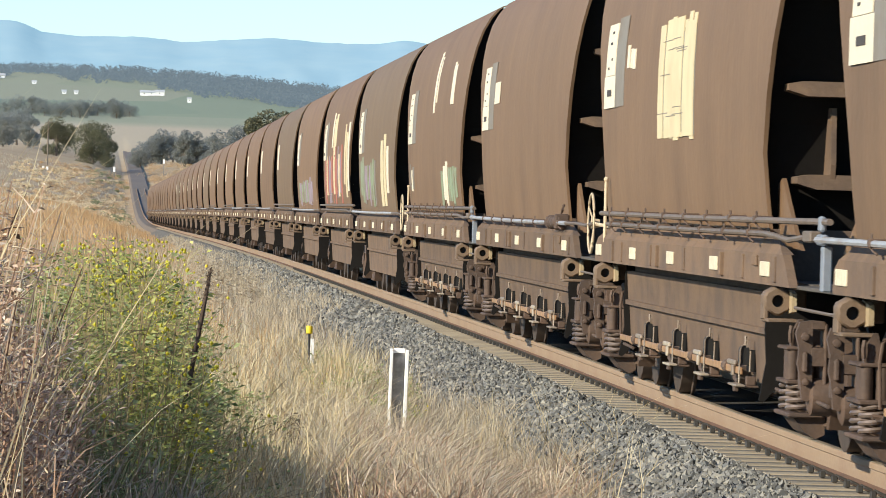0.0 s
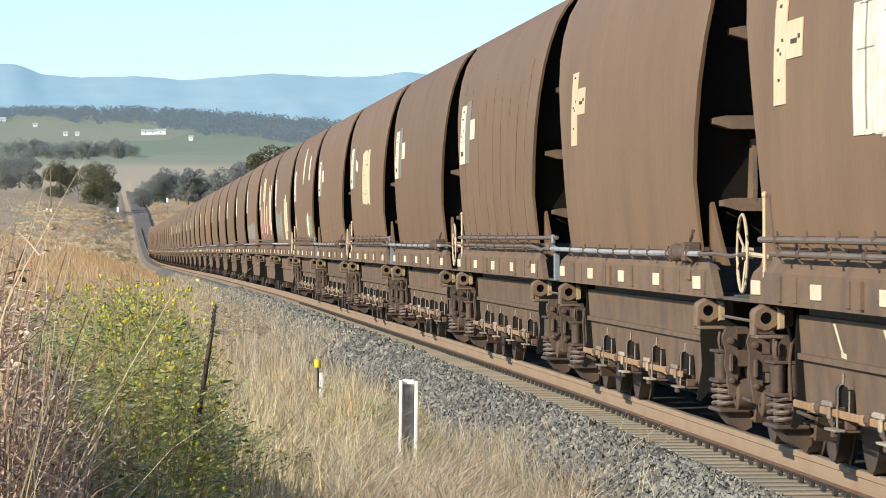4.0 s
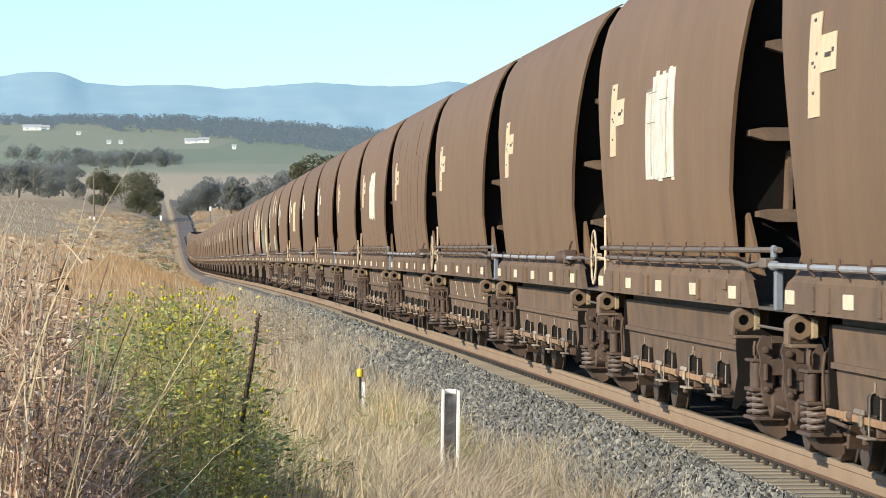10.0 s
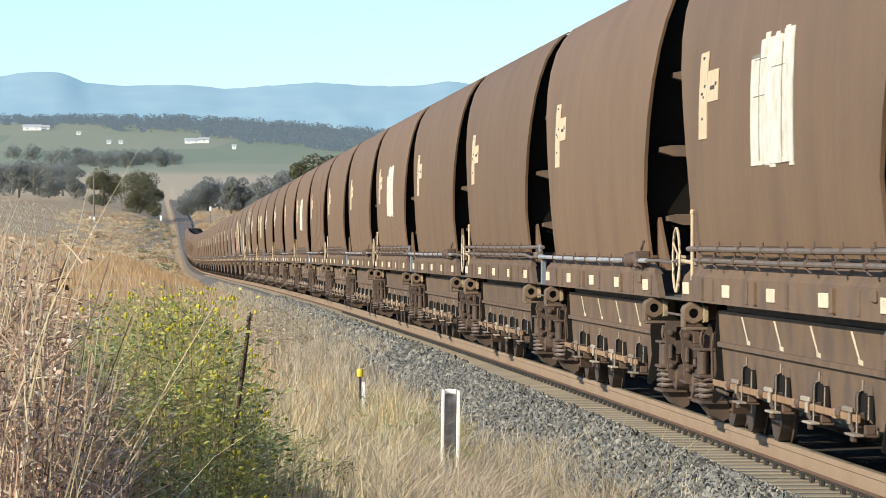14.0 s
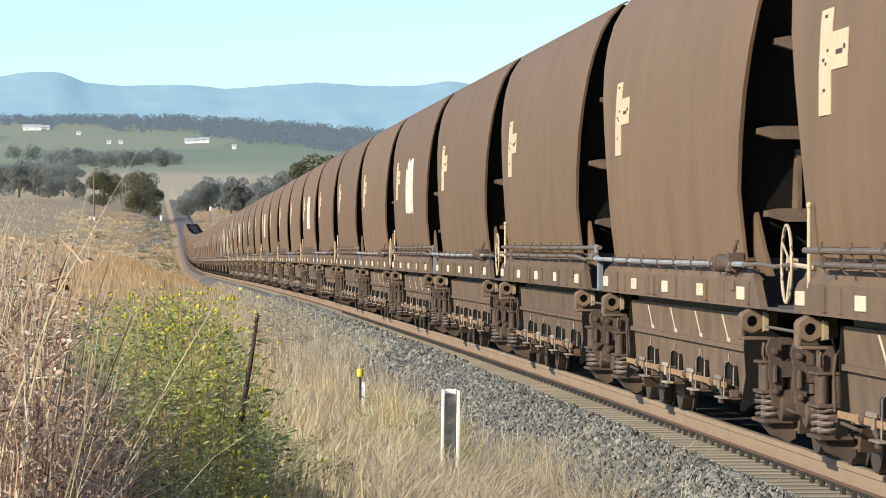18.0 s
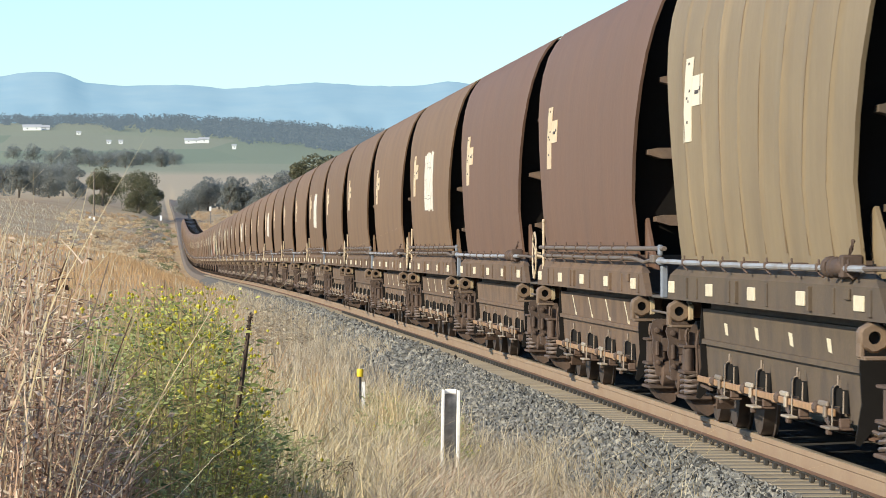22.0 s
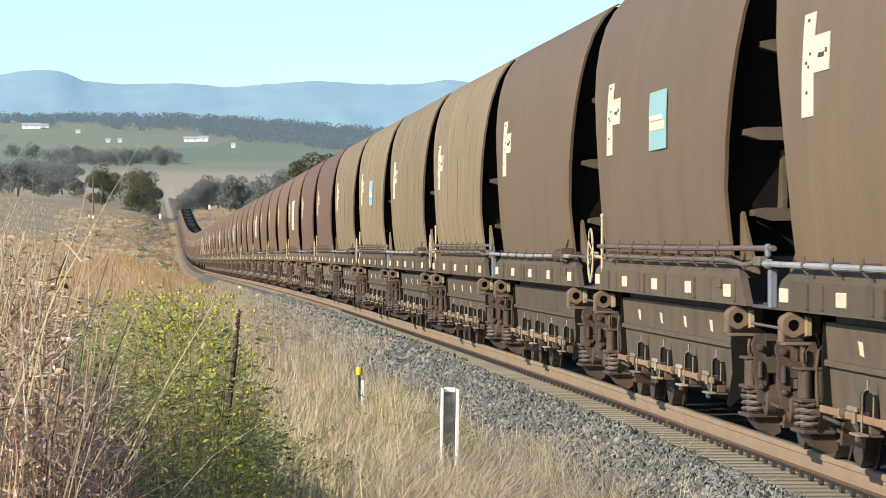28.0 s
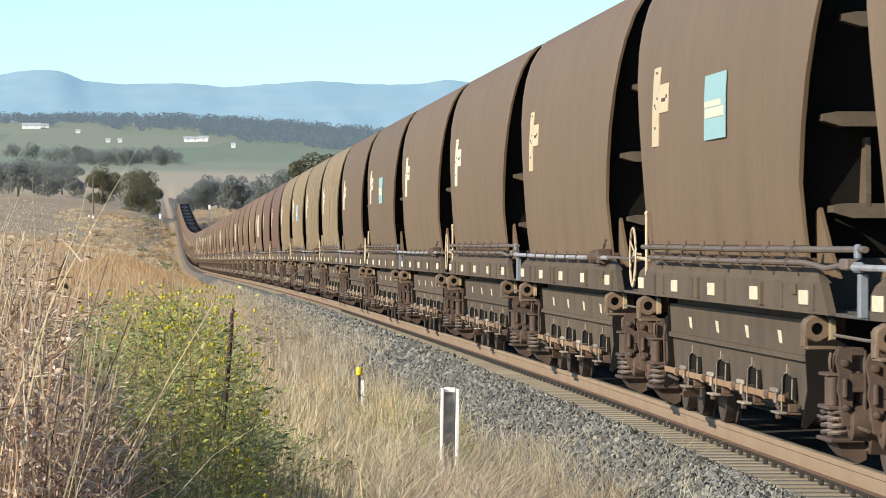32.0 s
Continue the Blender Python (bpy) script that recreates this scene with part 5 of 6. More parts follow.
M_scrub = leaf_mat("dry_orange_scrub", [(0.66, 0.47, 0.27), (0.58, 0.39, 0.22), (0.74, 0.58, 0.38), (0.48, 0.34, 0.2)], 0.9, 0.5)
M_scrub_pale = leaf_mat("pale_straw_scrub", [(0.84, 0.7, 0.46), (0.76, 0.6, 0.38), (0.88, 0.76, 0.54)], 0.9, 0.5)
M_scrub_green = leaf_mat("dull_green_scrub", [(0.24, 0.26, 0.14), (0.36, 0.36, 0.2), (0.27, 0.29, 0.16)], 0.9, 0.5)
scrub("orange_scrub", 110, 150, 318, 600, 1000, (0.4, 1.1), M_scrub, "orange-brown dry scrub on the rise", 51)
scrub("straw_scrub", 200, 100, 310, 500, 950, (0.3, 0.8), M_scrub_pale, "pale straw-coloured scrub on the rise", 52)
scrub("green_scrub", 45, 240, 330, 520, 1000, (0.4, 1.1), M_scrub_green, "low dull green bushes beside the far line", 53)
scrub("line_scrub", 70, 322, 420, 900, 1150, (0.8, 2.0), M_scrub, "brown scrub beyond the far line", 54)

# ---------------------------------------------------------------- grass and weeds
def strands(name, roots, rng, h_range, width, bend, material, words, category="grass", segs=3, droop=0.0, into=None):
    """Grass of many single blades. roots: (x, y, z, height factor) of each blade."""
    r = np.random.RandomState(rng)
    roots = np.array(roots)
    n = len(roots)
    h = r.uniform(*h_range, n) * roots[:, 3]
    az = r.uniform(0, 2 * np.pi, n)
    lean = np.abs(r.normal(0, bend, n)) * h
    wide = r.uniform(0.6, 1.3, n) * width
    face = r.uniform(-1.35, 0.75, n)
    fx, fy = np.cos(face), np.sin(face)
    ph = r.uniform(0, 2 * np.pi, n)
    cols = segs + 1
    V = np.zeros((n, 2 * segs + 1, 3))
    for k in range(cols):
        s = k / segs
        curl = 0.05 * h * np.sin(ph + 5.5 * s) * s if segs > 3 else 0.0
        ox, oy = np.cos(az) * lean * s**1.8 + curl, np.sin(az) * lean * s**1.8
        z = h * (s - droop * s**4 * 0.35)
        w = wide * (1 - s**1.5) * 0.5
        base = np.stack([roots[:, 0] + ox, roots[:, 1] + oy, roots[:, 2] + z], 1)
        side = np.stack([fx * w, fy * w, 0 * w], 1)
        if k < segs:
            V[:, 2 * k], V[:, 2 * k + 1] = base - side, base + side
        else:
            V[:, 2 * k] = base
    m = 2 * segs + 1
    F = []
    one = [(2 * k, 2 * k + 1, 2 * k + 3, 2 * k + 2) for k in range(segs - 1)]
    tip = (2 * segs - 2, 2 * segs - 1, 2 * segs)
    quads = (np.arange(n)[:, None, None] * m + np.array(one)[None]).reshape(-1, 4)
    tris = np.arange(n)[:, None] * m + np.array(tip)[None]
    me = bpy.data.meshes.new(name)
    loops = np.concatenate([quads.reshape(-1), tris.reshape(-1)])
    me.vertices.add(n * m)
    me.vertices.foreach_set("co", V.reshape(-1))
    me.loops.add(len(loops))
    me.loops.foreach_set("vertex_index", loops.astype(np.int32))
    me.polygons.add(len(quads) + len(tris))
    start = np.concatenate([np.arange(len(quads)) * 4, len(quads) * 4 + np.arange(len(tris)) * 3])
    me.polygons.foreach_set("loop_start", start.astype(np.int32))
    me.materials.append(material)
    me.update(calc_edges=True)
    me.validate()
    return tagged(new(name, me), words, category, kind="stuff")


M_straw = leaf_mat("straw_grass", [(0.86, 0.74, 0.48), (0.55, 0.42, 0.22), (0.9, 0.81, 0.58), (0.36, 0.28, 0.15), (0.72, 0.58, 0.34), (0.82, 0.69, 0.43)], 0.5, 0.42)
M_reddry = leaf_mat("red_brown_dry_weeds", [(0.78, 0.6, 0.44), (0.34, 0.2, 0.13), (0.9, 0.78, 0.62), (0.13, 0.075, 0.05), (0.67, 0.47, 0.33), (0.46, 0.29, 0.19)], 0.5, 0.3)
M_greydry = leaf_mat("grey_dry_grass", [(0.64, 0.54, 0.39), (0.42, 0.34, 0.235), (0.78, 0.69, 0.52), (0.26, 0.2, 0.14)], 0.6, 0.4)
M_orange = leaf_mat("orange_dry_grass", [(0.52, 0.33, 0.165), (0.44, 0.27, 0.135), (0.58, 0.41, 0.22), (0.37, 0.235, 0.125)], 0.7, 0.3)
M_green_blade = leaf_mat("green_grass_blades", [(0.32, 0.4, 0.16), (0.13, 0.18, 0.065), (0.54, 0.57, 0.31), (0.22, 0.29, 0.11)], 0.45, 0.35)
M_weed = leaf_mat("green_weed_leaves", [(0.46, 0.53, 0.2), (0.12, 0.17, 0.055), (0.66, 0.68, 0.34), (0.28, 0.36, 0.12), (0.56, 0.6, 0.25), (0.16, 0.22, 0.07)], 0.5, 0.36)
M_flower = leaf_mat("yellow_weed_flowers", [(0.72, 0.64, 0.06), (0.82, 0.76, 0.14), (0.62, 0.56, 0.06)], 0.6, 0.4)
M_stem = leaf_mat("weed_stems", [(0.300, 0.300, 0.135), (0.405, 0.300, 0.165), (0.240, 0.225, 0.105)], 0.7, 0.1)
M_deadleaf = leaf_mat("curled_dead_leaves", [(0.76, 0.58, 0.43), (0.34, 0.2, 0.13), (0.9, 0.78, 0.62), (0.46, 0.29, 0.19), (0.82, 0.65, 0.49), (0.13, 0.075, 0.05), (0.66, 0.46, 0.32)], 0.5, 0.25)
# dark tones for the painted shade under the weeds and for dried thistles
M_dark_leaf = leaf_mat("gap_shade_and_thistle_leaves", [(0.13, 0.1, 0.06), (0.22, 0.165, 0.1), (0.08, 0.08, 0.045), (0.3, 0.22, 0.13)], 0.8, 0.15)
M_lime = leaf_mat("yellow_green_leaves", [(0.62, 0.62, 0.17), (0.74, 0.71, 0.22), (0.24, 0.3, 0.08), (0.8, 0.75, 0.28), (0.4, 0.45, 0.12)], 0.5, 0.4)
M_pale = leaf_mat("pale_dead_stems", [(0.72, 0.6, 0.42), (0.5, 0.38, 0.25), (0.8, 0.7, 0.52), (0.4, 0.29, 0.19)], 0.65, 0.25)
M_seed = mat("dead_flower_stalk", (0.075, 0.05, 0.035), 0.9, 0, (60, 0.35), (10, 0.3), (0.13, 0.09, 0.06), 0.004)

rr = np.random.RandomState(5)


def fan(n, px0, px1, d0, d1, top=None, clump=None, power=1.0):
    """Roots spread over a wedge of the verge; top gives the height factor along it."""
    out = []
    while len(out) < n:
        px = rr.uniform(px0, px1)
        d = d0 + (d1 - d0) * rr.uniform() ** power
        x = EYE[0] + (px - 306) / 8400 * d
        if clump is not None:
            c = noise.noise(Vector((x * clump, d * clump * 0.6, 9.0)))
            if c < rr.uniform(-0.45, 0.35):
                continue
        f = 1.0 if top is None else float(np.interp(px, *top))
        out.append((x, d, ground_z(x, d) - 0.02, f))
    return out


def shoulder_z(u):
    return float(np.interp(abs(u), [0, 1.5, 1.62, 2.65, 2.75, 3.4], [-0.213, -0.213, -0.245, -0.70, -0.74, -0.62]))


def band(n, x0, x1, d0, d1, power=1.0, clump=None):
    """Roots spread along the side of the line, between two distances from its middle."""
    out = []
    while len(out) < n:
        d = d0 + (d1 - d0) * rr.uniform() ** power
        x = rr.uniform(x0, x1)
        if clump is not None and noise.noise(Vector((x * clump, d * clump * 0.5, 4.0))) < rr.uniform(-0.45, 0.3):
            continue
        z = track(d).z + shoulder_z(x)
        x += line_at(d, 1)
        out.append((x, d, max(ground_z(x, d), z if d < 420 else -99) - 0.02, 1.0))
    return out


def tufts(n_tuft, per, px0, px1, d0, d1, r, top=None):
    """Roots gathered in tussocks."""
    out = []
    for _ in range(n_tuft):
        px, d = rr.uniform(px0, px1), rr.uniform(d0, d1)
        f = rr.uniform(0.6, 1.2) * (1.0 if top is None else float(np.interp(px, *top)))
        for _ in range(rr.randint(per // 2, per)):
            x, y = EYE[0] + (px - 306) / 8400 * d + rr.normal(0, r), d + rr.normal(0, r)
            out.append((x, y, ground_z(x, y) - 0.02, f))
    return out


TALL = ([-150, 0, 50, 100, 130, 170, 230], [1.13, 1.13, 1.06, 0.94, 0.84, 0.72, 0.6])
strands("tall_dry_grass", fan(3000, -160, 175, 13.5, 19, TALL), 1, (0.6, 1.7), 0.012, 0.2, M_reddry, "tall red-brown dry grass and dead weeds", segs=6, droop=0.9)
strands("fallen_dry_grass", fan(420, -160, 160, 13.5, 18.5, TALL), 31, (0.5, 1.25), 0.013, 0.55, M_pale, "broken and fallen pale weed stems", segs=6, droop=1.2)
strands("pale_tall_grass", fan(210, -160, 140, 13, 19, TALL), 2, (1.3, 2.25), 0.008, 0.26, M_straw, "tall pale straw-coloured grass stems", segs=6, droop=0.5)
strands("straw_seed_grass", fan(190, -160, 300, 20, 60, ([-150, 100, 330], [1.0, 0.86, 0.55])), 3, (1.1, 1.75), 0.009, 0.35, M_straw, "loose straw grass stems with bent tips", segs=6, droop=0.9)
GREEN = ([130, 180, 360, 400, 440, 500, 560], [0.9, 1.0, 1.0, 0.84, 0.62, 0.4, 0.25])
strands("green_grass", fan(3200, 60, 480, 18.5, 29, GREEN), 4, (0.5, 1.25), 0.012, 0.18, M_green_blade, "rank green grass among the weeds", segs=5, droop=0.7)
strands("straw_among_weeds", fan(620, 130, 480, 19, 30, GREEN), 34, (0.5, 1.3), 0.010, 0.22, M_straw, "pale dry grass standing among the green weeds", segs=5, droop=0.9)
strands("foreground_green_grass", fan(620, -120, 330, 12.5, 16.5), 14, (0.4, 0.85), 0.013, 0.5, M_green_blade, "broad green grass blades", segs=5, droop=0.9)
strands("dry_front_grass", fan(1500, 120, 500, 16.6, 20.5, ([120, 330, 420, 500], [1.0, 1.0, 0.9, 0.75])), 41, (0.6, 1.14), 0.012, 0.2, M_greydry, "grey-brown dry grass in front of the weeds", segs=5, droop=0.9)
strands("green_front_grass", fan(900, 120, 520, 16.6, 21, ([120, 330, 420, 520], [1.0, 1.0, 0.9, 0.75])), 42, (0.6, 1.1), 0.012, 0.2, M_green_blade, "grey-green grass in front of the weeds", segs=5, droop=0.9)
strands("edge_straw", fan(2400, 370, 640, 19, 31, ([390, 450, 640], [1.0, 0.85, 0.62])), 43, (0.55, 1.1), 0.013, 0.22, M_straw, "pale straw at the edge of the weeds", segs=5, droop=0.8)
# low dark blades stand in for the shade at the foot of the weeds
strands("weed_litter", fan(4200, -160, 390, 13, 28), 33, (0.25, 0.85), 0.014, 0.7, M_dark_leaf, "dark low blades that paint the shaded gaps under the weeds", segs=3, droop=0.6)
STRAWTOP = ([425, 520, 700, 800], [0.7, 0.95, 1.0, 0.6])
strands("straw_tufts", tufts(290, 36, 415, 800, 30, 66, 0.085, STRAWTOP), 5, (0.22, 0.68), 0.0165, 0.6, M_straw, "pale straw tussocks beside the line", segs=4, droop=0.4)
strands("thin_straw", fan(1900, 400, 820, 29, 62, STRAWTOP, 1.1), 25, (0.15, 0.5), 0.012, 0.5, M_straw, "thin dry straw between the tussocks", segs=3)
strands("tall_straw_tuft", tufts(5, 60, 650, 712, 44, 48, 0.07), 15, (0.6, 1.05), 0.013, 0.22, M_straw, "tall pale straw tuft", segs=4)
strands("grey_dry_grass", tufts(560, 34, 620, 1120, 31, 50, 0.15, ([640, 900, 1150], [1.0, 0.95, 0.5])), 6, (0.22, 0.7), 0.011, 0.65, M_greydry, "thin grey dry grass on the ballast edge", segs=4, droop=0.5)
strands("red_dry_grass", tufts(430, 28, 720, 1130, 30, 39, 0.15), 26, (0.2, 0.62), 0.014, 0.95, M_reddry, "tangled red-brown dead grass by the ballast", segs=5, droop=0.9)
strands("toe_grass", tufts(260, 36, 800, 1100, 30, 40, 0.16), 36, (0.25, 0.62), 0.012, 0.7, M_greydry, "dry grey-brown grass at the ballast toe", segs=4, droop=0.5)
strands("bent_straw_stems", fan(360, 640, 1250, 31, 46), 16, (0.4, 0.95), 0.011, 0.85, M_straw, "long bent straw stems over the ballast", segs=5, droop=0.4)
strands("verge_grass", band(11000, -5.4, -2.35, 50, 220, 1.4, 0.6), 7, (0.15, 0.5), 0.016, 0.4, M_greydry, "grey-brown dry grass along the verge", segs=3)
strands("shoulder_grass", band(9000, -4.3, -2.4, 50, 260, 1.3), 37, (0.10, 0.4), 0.011, 0.5, M_greydry, "short grey-brown grass creeping over the ballast edge", segs=3)
strands("creeping_grass", band(10000, -3.2, -1.75, 88, 330, 1.4, 0.5), 38, (0.08, 0.3), 0.013, 0.5, M_greydry, "thin grey-brown grass over the far ballast shoulder", segs=3)
strands("verge_grass_warm", band(6500, -10.5, -3.8, 45, 320, 1.3, 0.4), 8, (0.25, 0.75), 0.014, 0.4, M_orange, "orange-brown dry grass along the verge", segs=3)
strands("bank_grass", band(13000, -26, -2.6, 180, 680, 1.1, 0.12), 9, (0.2, 0.5), 0.05, 0.4, M_orange, "straw and orange grass on the far bank", segs=2)
strands("bank_grass_pale", band(13000, -45, -3.0, 330, 980, 0.9, 0.06), 10, (0.2, 0.55), 0.08, 0.4, M_greydry, "pale dry grass on the far bank", segs=2)


def weed_thicket(name, n, px0, px1, d0, d1, top, seed, h_range, leaf_n, leaf, leaf_mat_, flower_p, words, twigs=0, stem=0.005, slim=0.24, stem_mat=None):
    """Upright leafy weeds: stems, lance-shaped leaves and small flower heads at their tips."""
    rng = random.Random(seed)
    stems, lv, fl = G(), G(), G()
    for _ in range(n):
        px, d = rng.uniform(px0, px1), rng.uniform(d0, d1)
        x = EYE[0] + (px - 306) / 8400 * d
        z = ground_z(x, d) - 0.03
        h = rng.uniform(*h_range) * float(np.interp(px, *top))
        lx, ly = rng.gauss(0, 0.09) * h, rng.gauss(0, 0.12) * h
        q = [Vector((x + lx * s * s, d + ly * s * s, z + h * s)) for s in (0, 0.35, 0.7, 1.0)]
        stems.tube(q, stem, 3, r_end=0.002)
        tips = []
        for _ in range(twigs):
            s = rng.uniform(0.25, 0.95)
            c = Vector((x + lx * s * s, d + ly * s * s, z + h * s))
            a = rng.uniform(0, 2 * math.pi)
            ln = rng.uniform(0.08, 0.24)
            e = c + Vector((math.cos(a) * ln * 0.8, math.sin(a) * ln * 0.8, rng.uniform(-0.35, 0.9) * ln))
            stems.tube([c, (c + e) / 2 + Vector((0, 0, 0.05 * ln)), e], stem * 0.6, 3, r_end=0.0012)
            tips.append((c, e))
        for k in range(leaf_n):
            s = rng.uniform(0.12, 1.0)
            c = Vector((x + lx * s * s, d + ly * s * s, z + h * s))
            a = rng.uniform(0, 2 * math.pi)
            out = Vector((math.cos(a), math.sin(a), rng.uniform(-0.3, 0.8))).normalized()
            ln = leaf * rng.uniform(0.5, 1.3) * (1.25 - 0.6 * s)
            side = out.cross(Vector((rng.gauss(0, 0.5), rng.gauss(0, 0.5), 1))).normalized() * ln * slim
            if tips and rng.random() < 0.75:
                c0, e0 = rng.choice(tips)
                c = c0 + (e0 - c0) * rng.uniform(0.2, 1.0)
            e = c + out * rng.uniform(0.0, 0.11) * (1.2 - s)
            lv.add([e, e + out * ln * 0.5 + side, e + out * ln + Vector((0, 0, -0.15 * ln)), e + out * ln * 0.5 - side], [(0, 1, 2), (0, 2, 3)])
        if rng.random() < flower_p(px):
            for k in range(rng.randint(3, 7)):
                c = q[3] + Vector((rng.gauss(0, 0.05), rng.gauss(0, 0.05), rng.uniform(-0.16, 0.03)))
                r = rng.uniform(0.006, 0.012)
                fl.add([c + Vector((r, 0, 0)), c + Vector((0, r, 0.3 * r)), c - Vector((r, 0, 0)), c - Vector((0, r, -0.3 * r)), c + Vector((0, 0, r)), c - Vector((0, 0, r))],
                       [(0, 1, 4), (1, 2, 4), (2, 3, 4), (3, 0, 4), (1, 0, 5), (2, 1, 5), (3, 2, 5), (0, 3, 5)])
    th = tagged(new(name, stems.mesh(name, stem_mat or M_stem)), words, "weeds", kind="stuff")
    part("weed_leaves", lv, leaf_mat_, th)
    if fl.v:
        part("weed_flowers", fl, M_flower, th)


weed_thicket("flowering_weeds", 600, 130, 440, 19.4, 28.5, GREEN, 21, (0.8, 1.5), 84, 0.036, M_weed, lambda p: float(np.interp(p, [140, 230, 330, 400, 470], [0.06, 0.1, 0.35, 0.35, 0.1])), "green flowering weeds with small yellow heads", 5, 0.005, 0.3)
weed_thicket("yellow_green_weeds", 260, 250, 415, 19, 28.5, GREEN, 27, (0.95, 1.54), 84, 0.034, M_lime, lambda p: 0.5, "yellow-green flowering weeds in full sun", 6, 0.005, 0.3)
weed_thicket("low_green_weeds", 150, 395, 570, 22, 36, ([390, 450, 500, 570], [1.1, 0.95, 0.8, 0.5]), 22, (0.35, 0.95), 50, 0.04, M_weed, lambda p: 0.15, "low green weeds at the thicket's edge", 4)
weed_thicket("leaning_green_weeds", 150, 110, 330, 17.2, 19.6, ([110, 200, 330], [1.05, 1.0, 0.8]), 63, (0.75, 1.3), 46, 0.036, M_weed, lambda p: 0.05, "grey-green weeds between dead stalks", 4, 0.005, 0.22)
weed_thicket("dead_weeds", 620, -150, 195, 13.5, 18.8, TALL, 23, (0.8, 1.55), 74, 0.036, M_deadleaf, lambda p: 0.0, "dead red-brown branching weeds", 9, 0.006, 0.2, M_reddry)
weed_thicket("pale_dead_weeds", 170, -150, 200, 14, 19, TALL, 28, (0.9, 1.55), 22, 0.032, M_pale, lambda p: 0.0, "pale dead weed stalks with dry twigs", 7, 0.0055, 0.16, M_pale)
weed_thicket("green_understorey", 220, 640, 830, 42, 56, ([640, 830], [1, 1]), 24, (0.3, 0.6), 16, 0.05, M_weed, lambda p: 0.05, "small green weeds among the straw", 2)
weed_thicket("brown_verge_weeds", 110, 440, 540, 80, 125, ([440, 540], [1, 1]), 29, (0.4, 0.95), 26, 0.09, M_greydry, lambda p: 0.0, "grey-brown dry weeds on the verge", 5, 0.007, 0.2, M_greydry)


def dead_stalk(px, py_top, d, thick):
    x = EYE[0] + (px - 306) / 8400 * d
    z0 = ground_z(x, d) - 0.05
    h = EYE[2] - (py_top - 429) / 8400 * d - z0
    s = new("dead_stalk", None)
    s.location = (x, d, z0)
    tagged(s, "dead dark brown flower stalk above the weeds", "weed stalk")
    part("stalk", G().tube([(0, 0, 0), (-0.01, 0, h * 0.4), (0.0, 0, h * 0.7)], thick * 0.55, 7), M_seed, s)
    g, q = G(), random.Random(int(px))
    g.lathe([(h * 0.62, thick * 0.5), (h * 0.7, thick * 0.8), (h * 0.84, thick * 0.9), (h * 0.95, thick * 0.6), (h, thick * 0.2)], (0, 0, 0), "z", 9)
    for k in range(40):
        leaves(g, q, 0, 0, h * (0.63 + 0.36 * k / 39), thick * 0.95, 10, 0.007, 1.0)
    part("seed_head", g, M_seed, s)
    return s


STALK = dead_stalk(362, 546, 20.6, 0.012)
weed_thicket("dark_thistles", 16, 584, 620, 33, 35, ([580, 620], [1, 1]), 61, (0.3, 0.55), 22, 0.05, M_dark_leaf, lambda p: 0.0, "small dark dried thistle among the straw", 3, 0.005, 0.2, M_seed)


# ---------------------------------------------------------------- sleepers, fastenings and ballast stones
S_GAP = 0.575
base = tagged(new("sleepers", None), "row of dusty concrete sleepers", "sleepers", kind="structure")
sl_mesh = G().prism([(-1.27, -0.29), (-1.24, -0.203), (-0.45, -0.203), (-0.4, -0.218), (0.4, -0.218), (0.45, -0.203), (1.24, -0.203), (1.27, -0.29)], "y", -0.11, 0.11).mesh("sleeper", M_sleeper)
clip_mesh = G().tube([(0, -0.035, 0), (-0.05, -0.03, 0.02), (-0.07, 0.0, 0.03), (-0.05, 0.03, 0.02), (0.0, 0.035, 0.0)], 0.011, 5).box(-0.1, -0.06, -0.03, 0.03, -0.02, 0.03, 0.006).mesh("rail_clip", M_stake)
for k in range(280):
    y = 26 + k * S_GAP
    p = track(y)
    s = part("sleeper", sl_mesh, None, base, "", (p.x, y, p.z))
    if k < 190:
        part("rail_clip", clip_mesh, None, s, "", (-0.753 - 0.075, 0, -0.178))
g = G()
for k in range(500):
    y = 26 + (280 + k) * S_GAP
    p = track(y)
    g.add([(p.x + a, y + b, p.z + c) for b in (-0.11, 0.11) for a, c in ((-1.27, -0.29), (-1.24, -0.203), (1.24, -0.203), (1.27, -0.29))], [(0, 1, 5, 4), (1, 2, 6, 5), (0, 3, 2, 1), (4, 5, 6, 7)])
fs = part("far_sleepers", g, M_sleeper, base)
tagged(fs, kind="stuff")

M_stone = leaf_mat("crushed_blue_stone", [(0.12, 0.125, 0.12), (0.22, 0.215, 0.2), (0.07, 0.072, 0.07), (0.33, 0.31, 0.26), (0.15, 0.155, 0.15)], 0.9, 0.0)
rs = random.Random(77)
SHAPES = []
for k in range(8):
    pts = []
    for a, b, c in ((1, 0, 0), (-1, 0, 0), (0, 1, 0), (0, -1, 0), (0, 0, 1), (0, 0, -1)):
        pts.append(Vector((a + rs.uniform(-0.35, 0.35), b + rs.uniform(-0.35, 0.35), (c + rs.uniform(-0.3, 0.3)) * 0.8)))
    SHAPES.append(pts)
OCT = [(0, 2, 4), (2, 1, 4), (1, 3, 4), (3, 0, 4), (2, 0, 5), (1, 2, 5), (3, 1, 5), (0, 3, 5)]


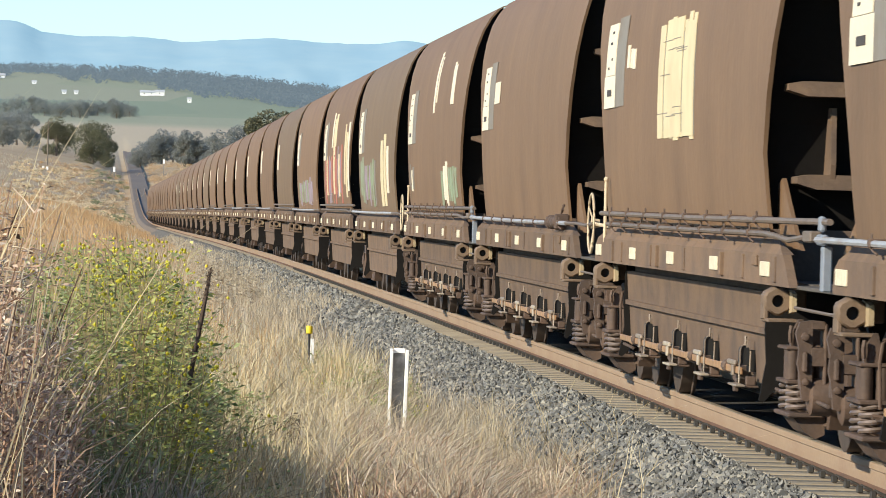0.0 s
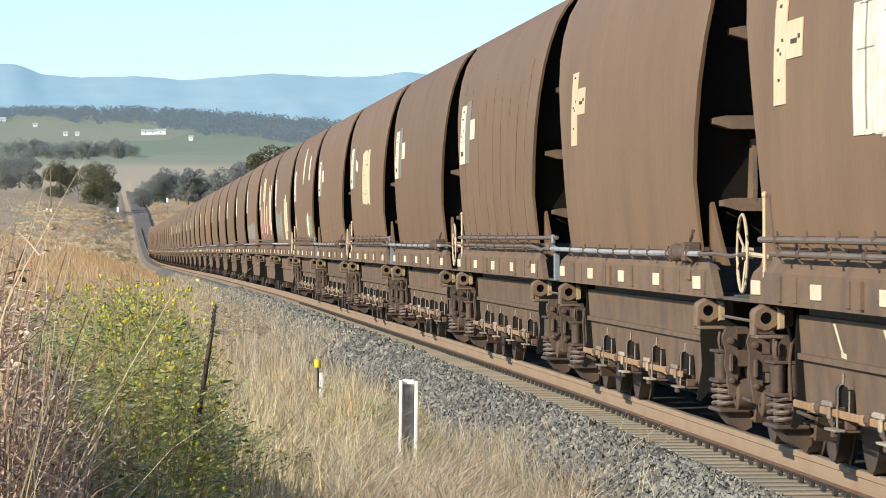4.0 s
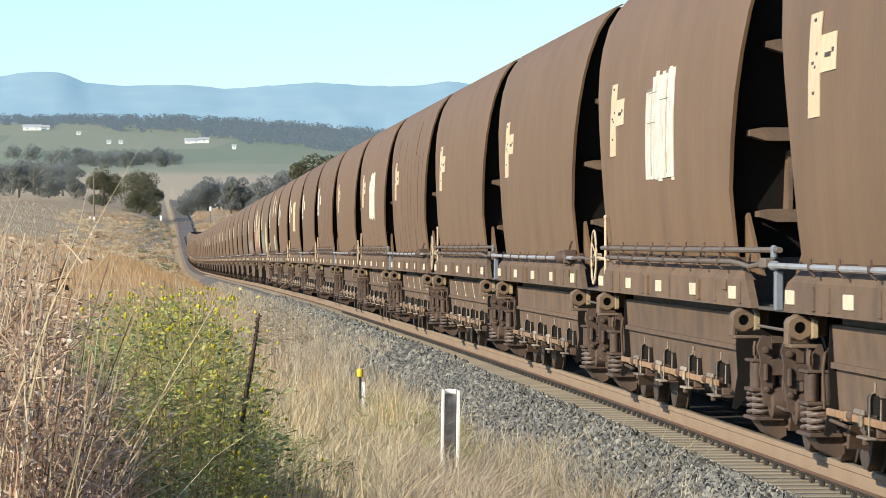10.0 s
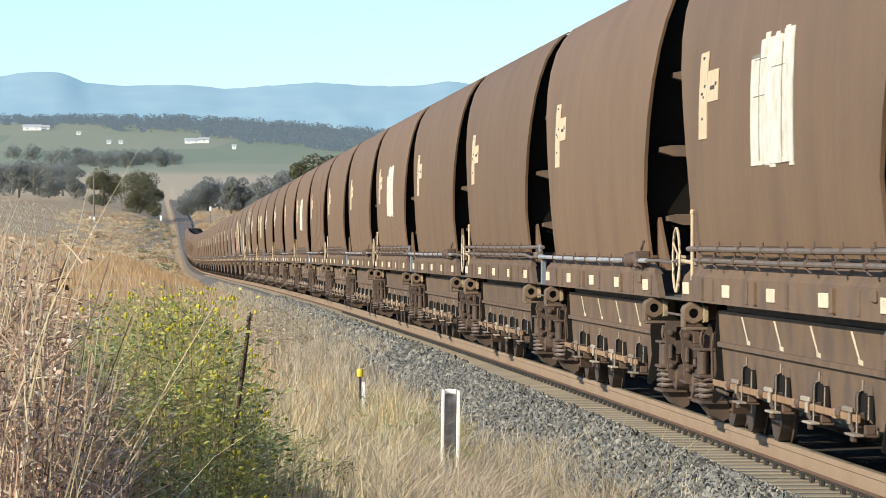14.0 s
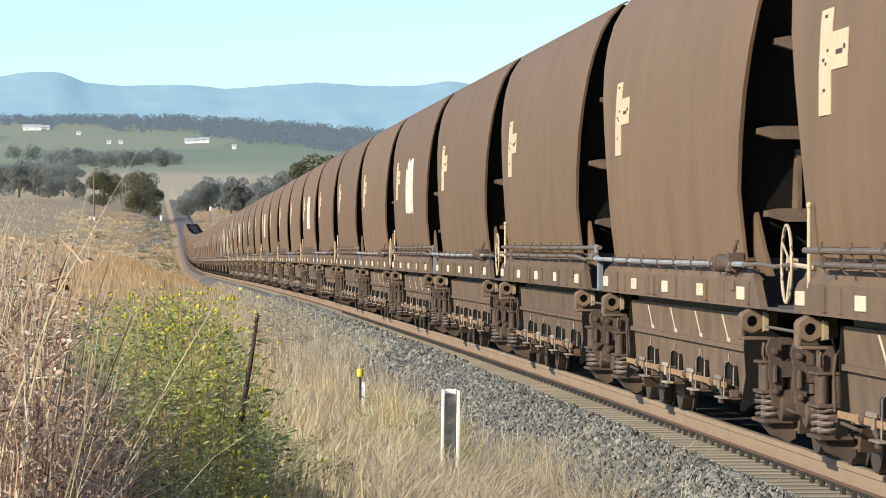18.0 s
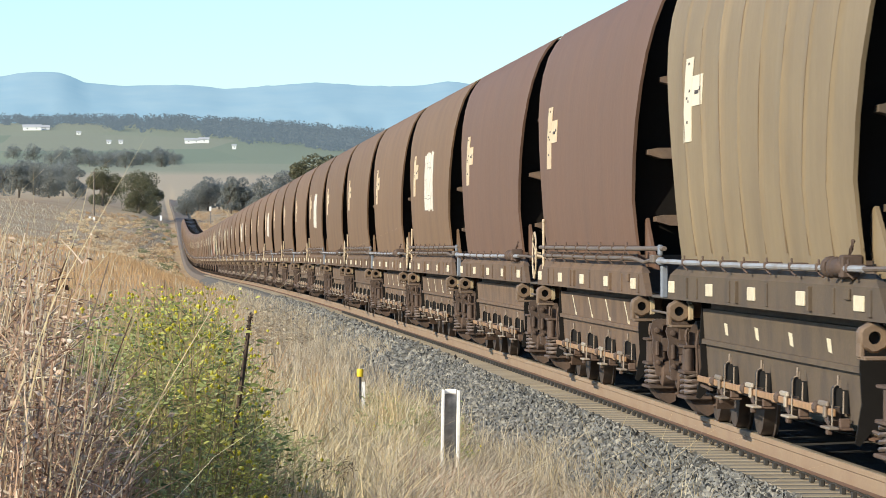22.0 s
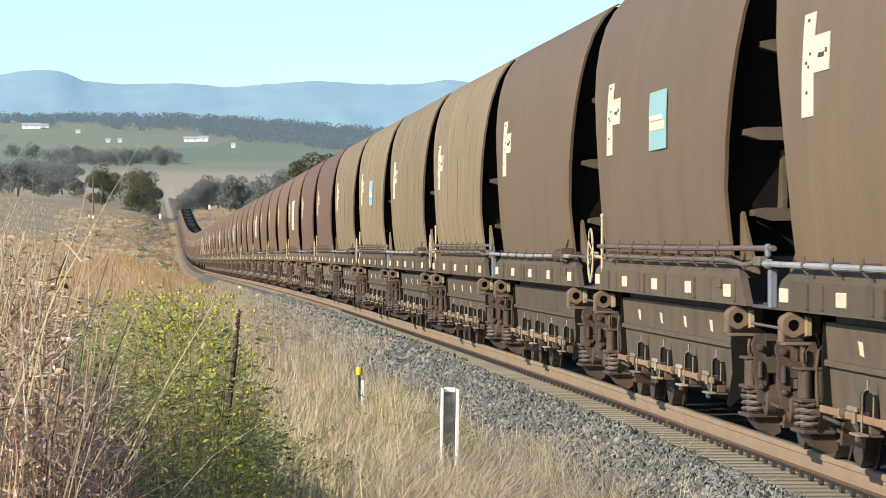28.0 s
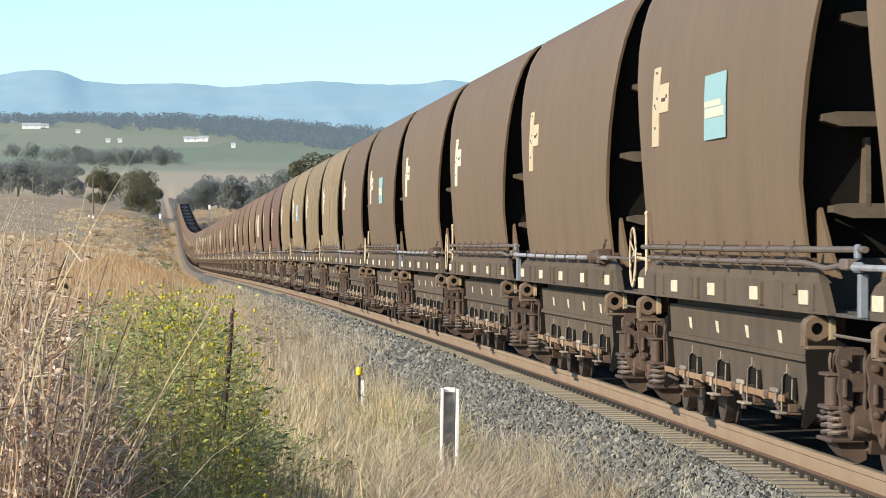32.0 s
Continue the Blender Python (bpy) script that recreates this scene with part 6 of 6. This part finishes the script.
def stones(name, n, u0, u1, y0, y1, size, power, words):
    V, F = [], []
    for k in range(n):
        y = y0 + (y1 - y0) * rs.random() ** power
        u = rs.uniform(u0, u1)
        p = track(y)
        z = max(p.z + shoulder_z(u), ground_z(p.x + u, y)) + rs.uniform(-0.012, 0.02)
        r = size * rs.uniform(0.6, 1.35)
        m = Euler((rs.uniform(0, 6), rs.uniform(0, 6), rs.uniform(0, 6))).to_matrix()
        o = len(V)
        V += [tuple(m @ q * r + Vector((p.x + u, y, z))) for q in SHAPES[k % 8]]
        F += [(o + a, o + b, o + c) for a, b, c in OCT]
    me = bpy.data.meshes.new(name)
    me.from_pydata(V, [], F)
    me.materials.append(M_stone)
    tagged(new(name, me), words, "ballast", kind="stuff")


stones("ballast_stones", 21000, -2.95, -1.3, 31, 75, 0.030, 1.4, "loose grey crushed stone on the ballast shoulder")
stones("ballast_stones_far", 9000, -2.9, -1.2, 75, 190, 0.06, 1.2, "crushed stone ballast further along the line")
stones("spilt_stones", 900, -3.9, -2.9, 33, 60, 0.03, 1.0, "stones spilt into the grass below the ballast")

# ---------------------------------------------------------------- what moves
def wagon_rows(n):
    rows = []
    for k in range(33):
        y = Y_REF + n * PITCH + travel_at(k, 1)
        a, b = track(y - 5.95), track(y + 5.95)
        c, d = (a + b) / 2, b - a
        rows.append((k, Matrix.Translation(c) @ Euler((math.atan2(d.z, d.y), 0, -math.atan2(d.x, d.y))).to_matrix().to_4x4()))
    return rows


def motions():
    for n, w in TRAIN.items():
        walk(w, wagon_rows(n))
    # the dead stalk nods in the wind
    x, y, z = STALK.location
    walk(STALK, [(t, pose(x, y, z, 0, a, 0)) for t, a in ((0, 9.3), (2, 8.1), (4, 9.0), (6, 9.5), (9, 9.5), (11, 8.4), (13, 7.5), (16, 8.4), (19, 9.0), (21, 8.2), (23, 7.4), (26, 6.7), (29, 5.6), (32, 4.9))])
    # the wheels roll: one turn of keys for each axle place, shared by all wheelsets that stand there
    for s in (-1, 1):
        first = WHEELS[s][0]
        rows = []
        for k in range(0, 32 * FPS + 1):
            t = k / FPS
            rows.append((t, pose(0, s * 0.9, 0.462) @ Matrix.Rotation(-(travel_at(t, 1) - travel_at(0, 1)) / 0.462, 4, "X")))
        walk(first, rows)
        act = first.animation_data
        for w in WHEELS[s][1:]:
            w.rotation_mode = "QUATERNION"
            ad = w.animation_data_create()
            ad.action = act.action
            ad.action_slot = act.action_slot


motions()
